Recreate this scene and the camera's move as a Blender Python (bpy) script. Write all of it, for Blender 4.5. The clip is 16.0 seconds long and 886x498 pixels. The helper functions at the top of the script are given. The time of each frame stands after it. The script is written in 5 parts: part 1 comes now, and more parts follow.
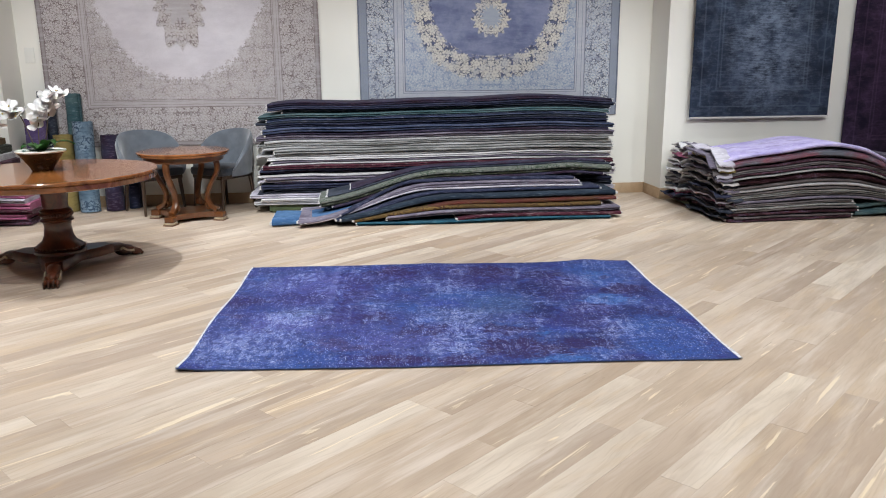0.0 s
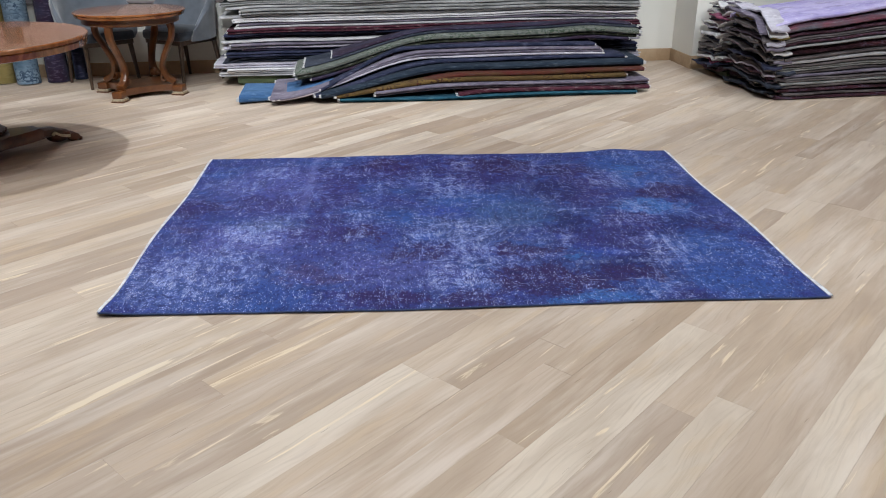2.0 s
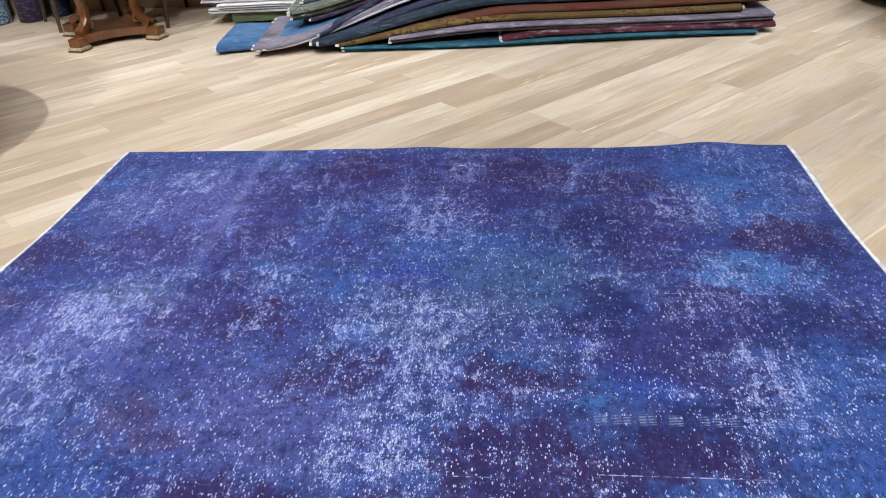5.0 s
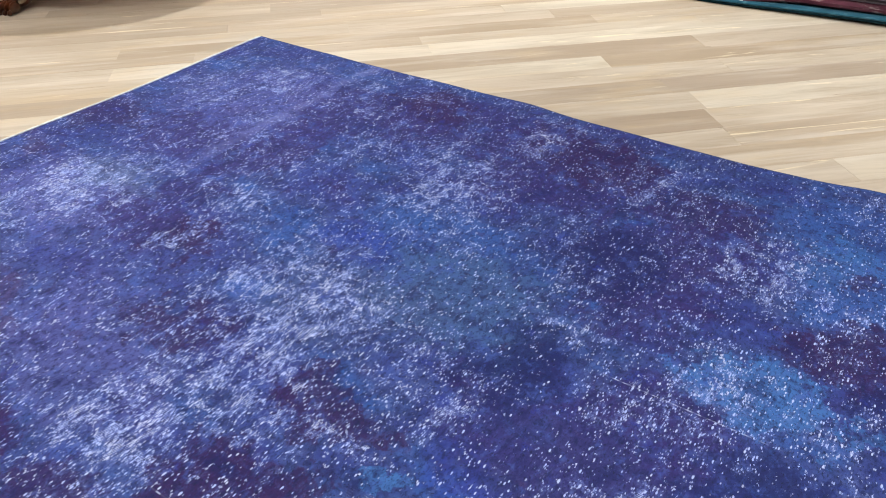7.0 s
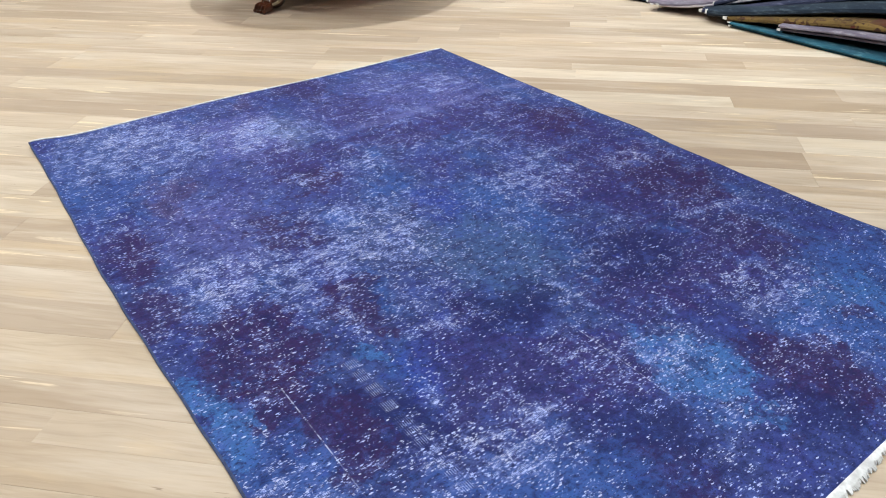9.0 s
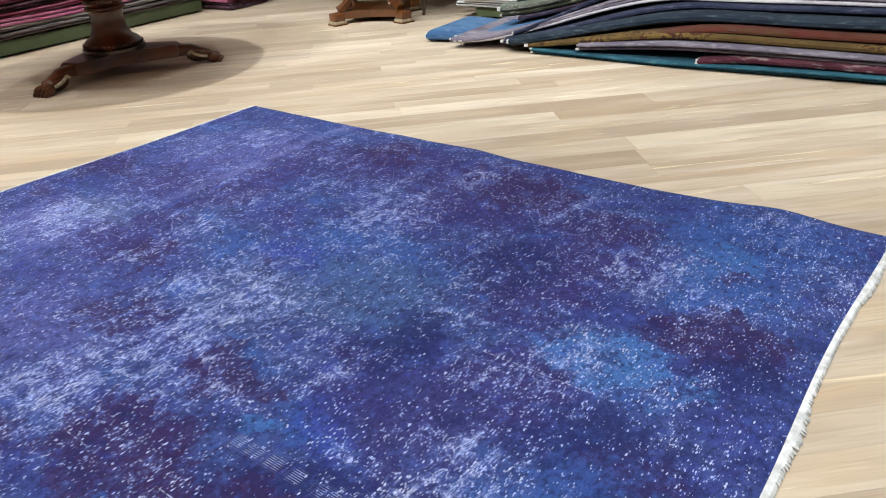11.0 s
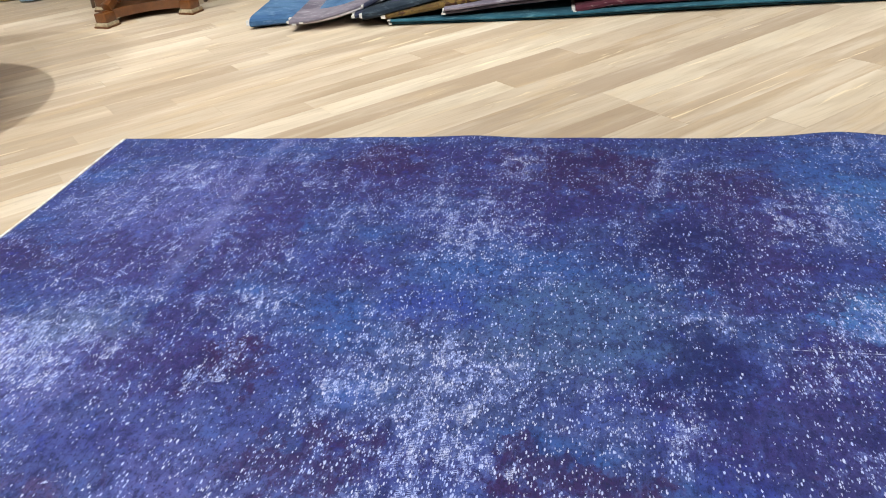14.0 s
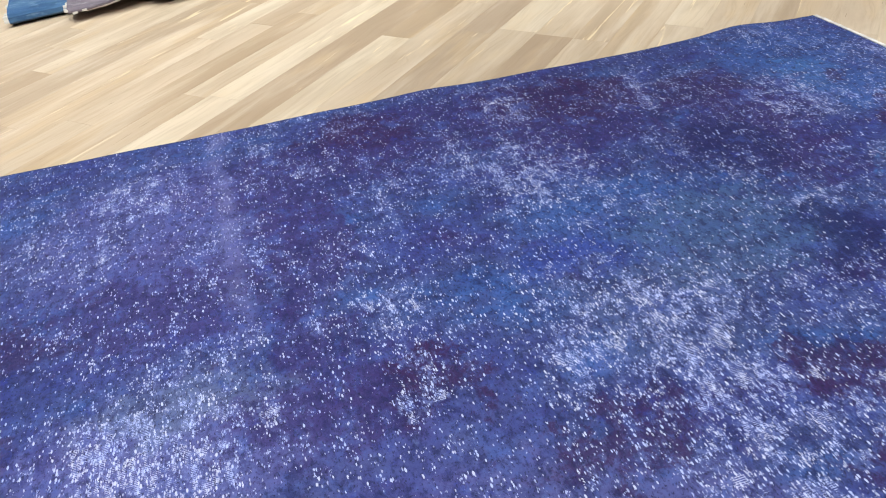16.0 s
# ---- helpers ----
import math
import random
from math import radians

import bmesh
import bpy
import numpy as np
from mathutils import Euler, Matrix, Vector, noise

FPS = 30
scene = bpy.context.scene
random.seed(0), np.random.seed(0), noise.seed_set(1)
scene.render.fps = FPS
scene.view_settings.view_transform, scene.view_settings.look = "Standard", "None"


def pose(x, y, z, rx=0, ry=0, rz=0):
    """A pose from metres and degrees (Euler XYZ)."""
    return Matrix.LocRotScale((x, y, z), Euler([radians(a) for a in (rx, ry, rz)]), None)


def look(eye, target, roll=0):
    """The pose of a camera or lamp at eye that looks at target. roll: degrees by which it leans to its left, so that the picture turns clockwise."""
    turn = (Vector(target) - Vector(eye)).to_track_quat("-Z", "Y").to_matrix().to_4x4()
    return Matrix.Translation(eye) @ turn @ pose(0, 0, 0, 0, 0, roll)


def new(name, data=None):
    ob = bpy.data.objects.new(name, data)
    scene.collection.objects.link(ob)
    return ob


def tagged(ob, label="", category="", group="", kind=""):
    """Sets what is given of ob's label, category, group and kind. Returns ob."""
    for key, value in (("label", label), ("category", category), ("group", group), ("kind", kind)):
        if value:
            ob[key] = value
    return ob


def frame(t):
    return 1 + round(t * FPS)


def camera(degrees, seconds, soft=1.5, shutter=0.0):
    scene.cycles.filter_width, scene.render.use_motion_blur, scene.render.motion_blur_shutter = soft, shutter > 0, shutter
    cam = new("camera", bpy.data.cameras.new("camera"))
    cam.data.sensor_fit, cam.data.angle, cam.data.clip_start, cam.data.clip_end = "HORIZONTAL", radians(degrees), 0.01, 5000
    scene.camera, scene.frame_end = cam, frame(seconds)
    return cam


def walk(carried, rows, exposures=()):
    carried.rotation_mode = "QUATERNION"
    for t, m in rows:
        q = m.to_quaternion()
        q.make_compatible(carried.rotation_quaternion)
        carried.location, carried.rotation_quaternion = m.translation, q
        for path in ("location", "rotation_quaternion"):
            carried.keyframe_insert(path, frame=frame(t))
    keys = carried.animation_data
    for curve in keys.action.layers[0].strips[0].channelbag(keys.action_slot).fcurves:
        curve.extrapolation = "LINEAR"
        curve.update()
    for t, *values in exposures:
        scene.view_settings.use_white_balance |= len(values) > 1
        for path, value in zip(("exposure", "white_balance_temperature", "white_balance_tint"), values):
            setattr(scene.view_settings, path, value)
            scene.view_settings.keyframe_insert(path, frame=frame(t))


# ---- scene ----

# ---------------------------------------------------------------- camera
cam = camera(60.3, 16.0, soft=1.05)
PATH = [
    (0, (0.956, -3.803, 1.518), (1.176, -1.87, 1.054), -0.5),
    (0.5, (0.96, -3.657, 1.478), (1.199, -1.754, 0.91), 0.1),
    (1, (0.98, -3.372, 1.477), (1.25, -1.515, 0.785), 1.0),
    (1.5, (0.989, -3.134, 1.448), (1.258, -1.318, 0.655), 1.3),
    (2, (1.027, -2.784, 1.452), (1.25, -0.967, 0.646), -0.3),
    (2.5, (1.039, -2.5, 1.424), (1.243, -0.685, 0.609), -1.4),
    (3, (1.055, -2.19, 1.421), (1.245, -0.389, 0.572), -1.6),
    (3.5, (1.224, -1.938, 1.384), (1.395, -0.156, 0.491), -1.1),
    (4, (1.408, -1.693, 1.385), (1.454, 0.075, 0.451), -1.4),
    (4.5, (1.546, -1.407, 1.368), (1.486, 0.34, 0.395), -3.3),
    (4.7, (1.606, -1.315, 1.362), (1.543, 0.42, 0.37), -3.4),
    (6.8, (2.511, -0.497, 1.25), (1.81, 0.981, 0.1), -0.6),
    (7, (2.601, -0.448, 1.219), (1.764, 0.957, 0.068), -0.8),
    (7.5, (2.842, -0.411, 1.206), (1.785, 0.815, 0.033), -0.7),
    (8, (3.073, -0.516, 1.214), (1.909, 0.633, 0.062), -0.4),
    (8.5, (3.227, -0.562, 1.27), (1.975, 0.555, 0.181), -0.1),
    (9, (3.326, -0.516, 1.279), (2.008, 0.555, 0.223), -1.0),
    (9.5, (3.381, -0.498, 1.261), (2.016, 0.554, 0.245), -2.9),
    (10, (3.37, -0.492, 1.139), (2.021, 0.672, 0.231), -2.8),
    (10.2, (3.341, -0.503, 1.096), (2.053, 0.754, 0.225), -2.3),
    (12.3, (2.615, -0.618, 1.122), (1.863, 0.957, 0.145), -7.5),
    (12.5, (2.513, -0.669, 1.119), (1.815, 0.924, 0.132), -7.3),
    (13, (2.288, -0.715, 1.124), (1.685, 0.897, 0.106), -7.0),
    (13.5, (2.023, -0.613, 1.095), (1.552, 1.039, 0.071), -6.6),
    (14, (1.779, -0.569, 1.097), (1.512, 1.124, 0.066), -5.3),
    (14.5, (1.481, -0.582, 1.114), (1.437, 1.121, 0.067), -5.7),
    (15, (1.232, -0.483, 1.077), (1.401, 1.189, -0.008), -6.2),
    (15.5, (0.991, -0.361, 1.072), (1.345, 1.249, -0.061), -5.5),
    (16, (0.742, -0.302, 1.079), (1.276, 1.235, -0.083), -4.9),
]
WARM = [(0.0, -0.05, 6350, 10), (1.5, -0.27, 6200, 10), (2.5, -0.33, 6200, 10), (3.5, -0.20, 6350, 10), (4.5, -0.03, 6450, 9), (7.0, 0.08, 6720, 6), (10.0, 0.04, 6600, 5),
        (12.5, 0.14, 6980, 5), (16.0, 0.10, 7060, 5)]
walk(cam, [(t, look(eye, target, roll)) for t, eye, target, roll in PATH], WARM)

# ---------------------------------------------------------------- world and lights
world = bpy.data.worlds.new("world")
world.use_nodes = True
world.node_tree.nodes["Background"].inputs[0].default_value = (0.9, 0.95, 1.0, 1)
world.node_tree.nodes["Background"].inputs[1].default_value = 0.05
scene.world = world

CEILING = 4.3


def downlight(x, y, watts, cone=82, colour=(0.93, 0.985, 1.0), radius=0.03, tx=0.0, ty=0.0):
    """A recessed ceiling spot that points to the floor."""
    data = bpy.data.lights.new("downlight", "SPOT")
    data.energy, data.color, data.spot_size, data.spot_blend, data.shadow_soft_size = watts, colour, radians(cone), 0.7, radius
    ob = new("downlight", data)
    ob.matrix_world = look((x, y, CEILING - 0.06), (x + tx, y + ty, 0))
    return ob


SPOT = 250
for ly in (-4.6, -2.2, 0.1, 2.3):
    for lx in (-3.3, -1.15, 1.0, 3.1, 5.3):
        downlight(lx, ly, SPOT * (1.9 if (lx, ly) == (-1.15, 2.3) else 0.85 if ly == 2.3 else 1.0))
for lx, k in ((-1.6, 2.7), (0.5, 2.6), (2.6, 2.6), (4.6, 1.5), (6.2, 1.1)):
    downlight(lx, -0.4, SPOT * k, cone=50, ty=5.6)
for lx in (-1.0, 2.6, 5.6):
    downlight(lx, 3.4, SPOT * 0.5, cone=90, ty=1.9)

# ---------------------------------------------------------------- material tools


class Nodes:
    """Short hand for a node material."""

    def __init__(self, name, rough=0.6, metal=0.0):
        self.mat = bpy.data.materials.new(name)
        self.mat.use_nodes = True
        self.tree = self.mat.node_tree
        self.bsdf = self.tree.nodes["Principled BSDF"]
        self.bsdf.inputs["Roughness"].default_value = rough
        self.bsdf.inputs["Metallic"].default_value = metal

    def put(self, socket, value):
        if isinstance(value, bpy.types.NodeSocket):
            self.tree.links.new(value, socket)
        elif value is not None:
            if isinstance(value, (tuple, list)) and len(value) == 3 and socket.type == "RGBA":
                value = (*value, 1)
            socket.default_value = value

    def add(self, kind, *values, **props):
        node = self.tree.nodes.new(kind)
        for key, value in props.items():
            setattr(node, key, value)
        for n, value in enumerate(values):
            self.put(node.inputs[n], value)
        return node

    def math(self, op, a, b=None, c=None, clamp=False):
        return self.add("ShaderNodeMath", a, b, c, operation=op, use_clamp=clamp).outputs[0]

    def vec(self, op, a, b=None):
        node = self.add("ShaderNodeVectorMath", a, b, operation=op)
        return node.outputs["Value"] if op in ("LENGTH", "DISTANCE", "DOT_PRODUCT") else node.outputs[0]

    def scaled(self, co, sx, sy, sz):
        return self.vec("MULTIPLY", co, (sx, sy, sz))

    def coords(self, kind="Object"):
        return self.add("ShaderNodeTexCoord").outputs[kind]

    def split(self, co):
        return self.add("ShaderNodeSeparateXYZ", co).outputs

    def join(self, x=0.0, y=0.0, z=0.0):
        return self.add("ShaderNodeCombineXYZ", x, y, z).outputs[0]

    def noise(self, co, scale, detail=3.0, rough=0.5, distort=0.0, colour=False):
        node = self.add("ShaderNodeTexNoise")
        for key, value in (("Vector", co), ("Scale", scale), ("Detail", detail), ("Roughness", rough), ("Distortion", distort)):
            self.put(node.inputs[key], value)
        return node.outputs["Color" if colour else "Fac"]

    def cells(self, co, scale, feature="F1", rand=1.0, out="Distance"):
        node = self.add("ShaderNodeTexVoronoi", feature=feature)
        self.put(node.inputs["Vector"], co)
        self.put(node.inputs["Scale"], scale)
        self.put(node.inputs["Randomness"], rand)
        return node.outputs[out]

    def step(self, value, low, high, out_low=0.0, out_high=1.0, smooth=True):
        node = self.add("ShaderNodeMapRange", value, low, high, out_low, out_high, interpolation_type="SMOOTHSTEP" if smooth else "LINEAR")
        return node.outputs[0]

    def mix(self, fac, a, b, blend="MIX"):
        node = self.add("ShaderNodeMix", data_type="RGBA", blend_type=blend)
        self.put(node.inputs[0], fac)
        self.put(node.inputs[6], a)
        self.put(node.inputs[7], b)
        return node.outputs[2]

    def ramp(self, fac, *stops, mode="LINEAR"):
        node = self.add("ShaderNodeValToRGB", fac)
        node.color_ramp.interpolation = mode
        while len(node.color_ramp.elements) < len(stops):
            node.color_ramp.elements.new(0.5)
        for e, (p, c) in zip(node.color_ramp.elements, stops):
            e.position, e.color = p, (*c, 1)
        return node.outputs[0]

    def bump(self, height, strength=0.3, distance=0.002):
        node = self.add("ShaderNodeBump")
        for key, value in (("Strength", strength), ("Distance", distance), ("Height", height)):
            self.put(node.inputs[key], value)
        self.put(self.bsdf.inputs["Normal"], node.outputs[0])

    def done(self, colour=None, rough=None, sheen=0.0, coat=0.0, spec=None):
        self.put(self.bsdf.inputs["Base Color"], colour)
        self.put(self.bsdf.inputs["Roughness"], rough)
        self.put(self.bsdf.inputs["Sheen Weight"], sheen)
        self.put(self.bsdf.inputs["Coat Weight"], coat)
        self.put(self.bsdf.inputs["Specular IOR Level"], spec)
        return self.mat


def wall_paint():
    n = Nodes("wall_paint", 0.85)
    co = n.coords()
    big = n.noise(co, 0.7, 3)
    fine = n.noise(co, 160, 2)
    n.bump(fine, 0.08, 0.001)
    return n.done(n.mix(n.step(big, 0.3, 0.7), (0.74, 0.715, 0.66), (0.80, 0.775, 0.72)))


def oak(name, island=False, tone=None):
    """Pale oiled oak; the grain runs along x of each plank, and every plank differs; tone narrows the choice."""
    n = Nodes(name, 0.5)
    if island:
        rnd = n.add("ShaderNodeNewGeometry").outputs["Random Per Island"]
        co = n.coords()
    else:
        rnd = n.add("ShaderNodeObjectInfo").outputs["Random"]
        co = n.coords()
    co = n.vec("ADD", co, n.join(n.math("MULTIPLY", rnd, 37.0), n.math("MULTIPLY", rnd, 91.0), n.math("MULTIPLY", rnd, 13.0)))
    base = n.ramp(rnd, (0.0, (0.395, 0.297, 0.225)), (0.16, (0.480, 0.375, 0.290)), (0.34, (0.550, 0.445, 0.357)), (0.50, (0.400, 0.306, 0.238)),
                  (0.68, (0.565, 0.462, 0.368)), (0.84, (0.475, 0.362, 0.270)), (1.0, (0.650, 0.555, 0.460)))
    if tone:
        base = n.mix(0.75, base, tone)
    blotch = n.noise(n.scaled(co, 1.6, 7, 1), 1.0, 4, 0.55, 0.6)
    base = n.mix(n.step(blotch, 0.32, 0.62), n.mix(0.45, base, (0.34, 0.250, 0.178)), base)
    honey = n.noise(n.scaled(co, 1.1, 5, 1), 1.4, 4, 0.6, 0.5)
    base = n.mix(n.math("MULTIPLY", n.step(honey, 0.52, 0.70), 0.36), base, (0.56, 0.405, 0.25))
    warp = n.noise(n.scaled(co, 2.2, 9, 1), 1.0, 2)
    lines = n.noise(n.vec("ADD", n.scaled(co, 3.0, 95, 1), n.join(0.0, n.math("MULTIPLY", warp, 9.0), 0.0)), 1.0, 5, 0.65)
    base = n.mix(n.math("MULTIPLY", n.step(lines, 0.46, 0.68), 0.24), base, (0.27, 0.19, 0.125))
    pale = n.noise(n.scaled(co, 1.3, 17, 1), 1.0, 5, 0.6, 0.8)
    base = n.mix(n.math("MULTIPLY", n.step(pale, 0.63, 0.69), 0.7), base, (0.79, 0.655, 0.465))
    wash = n.noise(n.scaled(co, 0.9, 9, 1), 1.3, 5, 0.6)
    base = n.mix(n.math("MULTIPLY", n.step(wash, 0.46, 0.72), 0.45), base, (0.695, 0.605, 0.53))
    crack = n.noise(n.scaled(co, 5.0, 120, 1), 1.0, 1, 0.4, 1.2)
    base = n.mix(n.math("MULTIPLY", n.step(crack, 0.785, 0.80), 0.5), base, (0.12, 0.075, 0.045))
    n.bump(lines, 0.14, 0.001)
    return n.done(base, n.step(wash, 0.2, 0.8, 0.40, 0.62), spec=0.4)


def wood(name, dark, light, rough=0.25, coat=0.25, sx=3.0, sy=30.0):
    n = Nodes(name, rough)
    co = n.coords()
    warp = n.noise(co, 5, 3)
    grain = n.noise(n.vec("ADD", n.scaled(co, sx, sy, sx), n.join(0.0, n.math("MULTIPLY", warp, 4.0), 0.0)), 1.0, 5, 0.6)
    big = n.noise(co, 2.6, 3)
    c = n.mix(n.step(grain, 0.3, 0.7), dark, light)
    c = n.mix(n.math("MULTIPLY", n.step(big, 0.4, 0.7), 0.4), c, dark)
    n.bump(grain, 0.08, 0.001)
    return n.done(c, coat=coat)


def plain(name, colour, rough=0.5, metal=0.0, vary=0.25, scale=12.0, bump=0.1, sheen=0.0):
    n = Nodes(name, rough, metal)
    co = n.coords()
    big = n.noise(co, scale, 4)
    fine = n.noise(co, scale * 14, 2)
    dark = tuple(c * (1 - vary) for c in colour)
    n.bump(fine, bump, 0.001)
    return n.done(n.mix(n.step(big, 0.3, 0.7), dark, colour), sheen=sheen)


def wool(name, a, b, speck=(0.6, 0.58, 0.58), amount=0.5, motif=None):
    """Rug pile seen from its folded back or edge: two tones, worn threads, weave lines."""
    n = Nodes(name, 0.95)
    rnd = n.add("ShaderNodeObjectInfo").outputs["Random"]
    co = n.vec("ADD", n.coords(), n.join(n.math("MULTIPLY", rnd, 23.0), n.math("MULTIPLY", rnd, 7.0), 0.0))
    big = n.noise(n.scaled(co, 2.5, 4, 4), 1.4, 4, 0.6)
    c = n.mix(n.step(big, 0.36, 0.64), a, b)
    if motif:
        cells = n.cells(n.vec("ADD", n.scaled(co, 17, 17, 17), n.scaled(n.noise(co, 12, 3, colour=True), 2, 2, 2)), 1.0, "F1")
        c = n.mix(n.math("MULTIPLY", n.step(n.math("SINE", n.math("MULTIPLY", cells, 14.0)), 0.1, 0.7), n.step(big, 0.42, 0.6)), c, motif)
    mott = n.noise(n.scaled(co, 14, 26, 60), 1.0, 4, 0.65)
    c = n.mix(n.math("MULTIPLY", n.step(mott, 0.52, 0.72), amount), c, speck)
    dark = n.noise(n.scaled(co, 5, 9, 38), 1.0, 3, 0.6)
    c = n.mix(n.math("MULTIPLY", n.step(dark, 0.5, 0.75), 0.45), c, tuple(v * 0.35 for v in a))
    n.bump(n.noise(n.scaled(co, 120, 160, 220), 1.0, 2), 0.5, 0.003)
    return n.done(c, sheen=0.05, spec=0.10)


def blue_rug_wool():
    """Overdyed worn rug, patch by patch: u runs along the long side, v along the short one, in metres."""
    n = Nodes("overdyed_wool", 0.66)
    co = n.coords()
    wob = n.vec("SUBTRACT", n.noise(co, 5.0, 8, 0.68, colour=True), (0.5, 0.5, 0.5))
    wob2 = n.vec("SUBTRACT", n.noise(co, 30.0, 4, 0.65, colour=True), (0.5, 0.5, 0.5))
    pc = n.vec("ADD", n.vec("ADD", co, n.scaled(wob, 0.46, 0.40, 0)), n.scaled(wob2, 0.13, 0.09, 0))
    indigo, navy, blue = (0.032, 0.046, 0.205), (0.010, 0.014, 0.086), (0.030, 0.082, 0.290)
    sky, burg, plum = (0.046, 0.140, 0.390), (0.030, 0.010, 0.058), (0.032, 0.020, 0.114)
    teal, lilac, vivid = (0.050, 0.102, 0.245), (0.098, 0.100, 0.305), (0.024, 0.044, 0.310)
    rose = (0.085, 0.045, 0.110)
    broad = n.noise(n.scaled(co, 1.6, 2.6, 1), 1.7, 6, 0.62)
    c = n.ramp(broad, (0.32, plum), (0.44, indigo), (0.53, (0.036, 0.052, 0.180)), (0.64, blue))

    ragged = n.math("MULTIPLY", n.math("SUBTRACT", n.noise(n.scaled(co, 1.4, 1, 1), 19, 6, 0.75), 0.5), 2.1)

    def patch(c, u, v, ru, rv, colour, strength=0.8, soft=0.26):
        off = n.scaled(n.vec("SUBTRACT", pc, (u, v, 0.0)), 1 / ru, 1 / rv, 0.0)
        inside = n.step(n.math("ADD", n.vec("LENGTH", off), ragged), 1.08 + soft, 1.08 - soft)
        return n.mix(n.math("MULTIPLY", inside, strength * 0.9), c, colour)

    # the end with the lilac corner
    c = patch(c, 0.50, 1.52, 0.34, 0.36, lilac, 0.60, 0.5)
    c = patch(c, 0.60, 0.55, 0.50, 0.30, lilac, 0.28, 0.6)
    c = patch(c, 0.52, 0.78, 0.28, 0.18, lilac, 0.75, 0.4)
    # pile sheen near the front edge, put into the colour as lilac
    c = patch(c, 1.13, 0.36, 0.26, 0.17, lilac, 0.65, 0.4)
    c = patch(c, 0.50, 0.14, 0.36, 0.20, blue, 0.65, 0.4)
    c = patch(c, 0.28, 0.30, 0.24, 0.26, (0.060, 0.090, 0.240), 0.6, 0.4)
    c = patch(c, 0.44, 1.25, 0.25, 0.12, plum, 0.75)
    c = patch(c, 0.08, 1.16, 0.17, 0.11, burg, 0.70)
    c = patch(c, 0.11, 0.89, 0.09, 0.06, rose, 0.55, 0.4)
    c = patch(c, 0.79, 0.32, 0.12, 0.09, rose, 0.65, 0.4)
    c = patch(c, 0.80, 0.80, 0.20, 0.12, plum, 0.80)
    c = patch(c, 0.83, 1.33, 0.12, 0.22, plum, 0.85)
    c = patch(c, 0.79, 1.03, 0.08, 0.09, plum, 0.80)
    c = patch(c, 0.53, 0.92, 0.18, 0.06, (0.110, 0.160, 0.260), 0.50, 0.45)
    # the far side
    c = patch(c, 0.94, 1.72, 0.26, 0.18, plum, 0.75)
    c = patch(c, 1.24, 1.82, 0.30, 0.20, plum, 0.80)
    c = patch(c, 1.09, 1.88, 0.17, 0.10, burg, 0.85)
    c = patch(c, 1.72, 1.76, 0.27, 0.26, plum, 0.85)
    c = patch(c, 1.76, 1.86, 0.20, 0.14, burg, 0.85)
    c = patch(c, 2.19, 1.74, 0.15, 0.12, burg, 0.75)
    c = patch(c, 2.16, 1.40, 0.20, 0.30, plum, 0.90)
    c = patch(c, 2.03, 1.33, 0.14, 0.16, navy, 0.80)
    c = patch(c, 2.62, 1.88, 0.24, 0.18, blue, 0.85)
    c = patch(c, 2.55, 1.70, 0.09, 0.13, sky, 0.65)
    c = patch(c, 2.66, 1.54, 0.14, 0.13, blue, 0.80)
    c = patch(c, 2.62, 1.67, 0.03, 0.035, burg, 0.85)
    c = patch(c, 2.68, 1.30, 0.15, 0.12, burg, 0.95, 0.2)
    # the middle
    c = patch(c, 1.57, 1.18, 0.24, 0.16, blue, 0.65)
    c = patch(c, 1.80, 1.01, 0.23, 0.19, teal, 0.85, 0.3)
    c = patch(c, 1.55, 0.84, 0.22, 0.20, (0.050, 0.080, 0.200), 0.65, 0.4)
    c = patch(c, 1.41, 1.07, 0.13, 0.05, vivid, 0.55, 0.5)
    c = patch(c, 2.03, 0.86, 0.09, 0.13, navy, 0.85)
    c = patch(c, 0.99, 0.79, 0.08, 0.09, burg, 0.90, 0.2)
    c = patch(c, 1.28, 0.54, 0.14, 0.06, burg, 0.85, 0.2)
    c = patch(c, 1.74, 0.54, 0.14, 0.07, burg, 0.90, 0.2)
    c = patch(c, 2.51, 1.09, 0.15, 0.10, sky, 0.95, 0.16)
    c = patch(c, 2.72, 1.06, 0.05, 0.03, sky, 0.95, 0.2)
    c = patch(c, 2.28, 0.68, 0.20, 0.20, plum, 0.75)
    c = patch(c, 2.37, 0.92, 0.11, 0.09, plum, 0.85)
    c = patch(c, 2.64, 0.80, 0.16, 0.15, navy, 0.80)
    c = patch(c, 2.73, 0.77, 0.10, 0.09, burg, 0.60)
    c = patch(c, 2.80, 1.17, 0.08, 0.09, navy, 0.75)
    # the near side
    c = patch(c, 2.66, 0.36, 0.22, 0.36, blue, 0.80)
    c = patch(c, 2.25, 0.37, 0.13, 0.15, navy, 0.85)
    c = patch(c, 2.09, 0.52, 0.10, 0.07, vivid, 0.55, 0.5)
    c = patch(c, 1.10, 0.09, 0.20, 0.09, plum, 0.85)
    c = patch(c, 1.16, 0.10, 0.15, 0.06, burg, 0.75)
    c = patch(c, 1.46, 0.05, 0.13, 0.08, burg, 0.85)
    c = patch(c, 1.78, 0.23, 0.20, 0.14, burg, 0.95, 0.2)
    c = patch(c, 1.98, 0.18, 0.10, 0.11, burg, 0.95, 0.2)
    c = patch(c, 2.20, 0.26, 0.13, 0.09, burg, 0.85, 0.2)
    c = patch(c, 1.88, 0.015, 0.08, 0.035, sky, 0.95, 0.18)
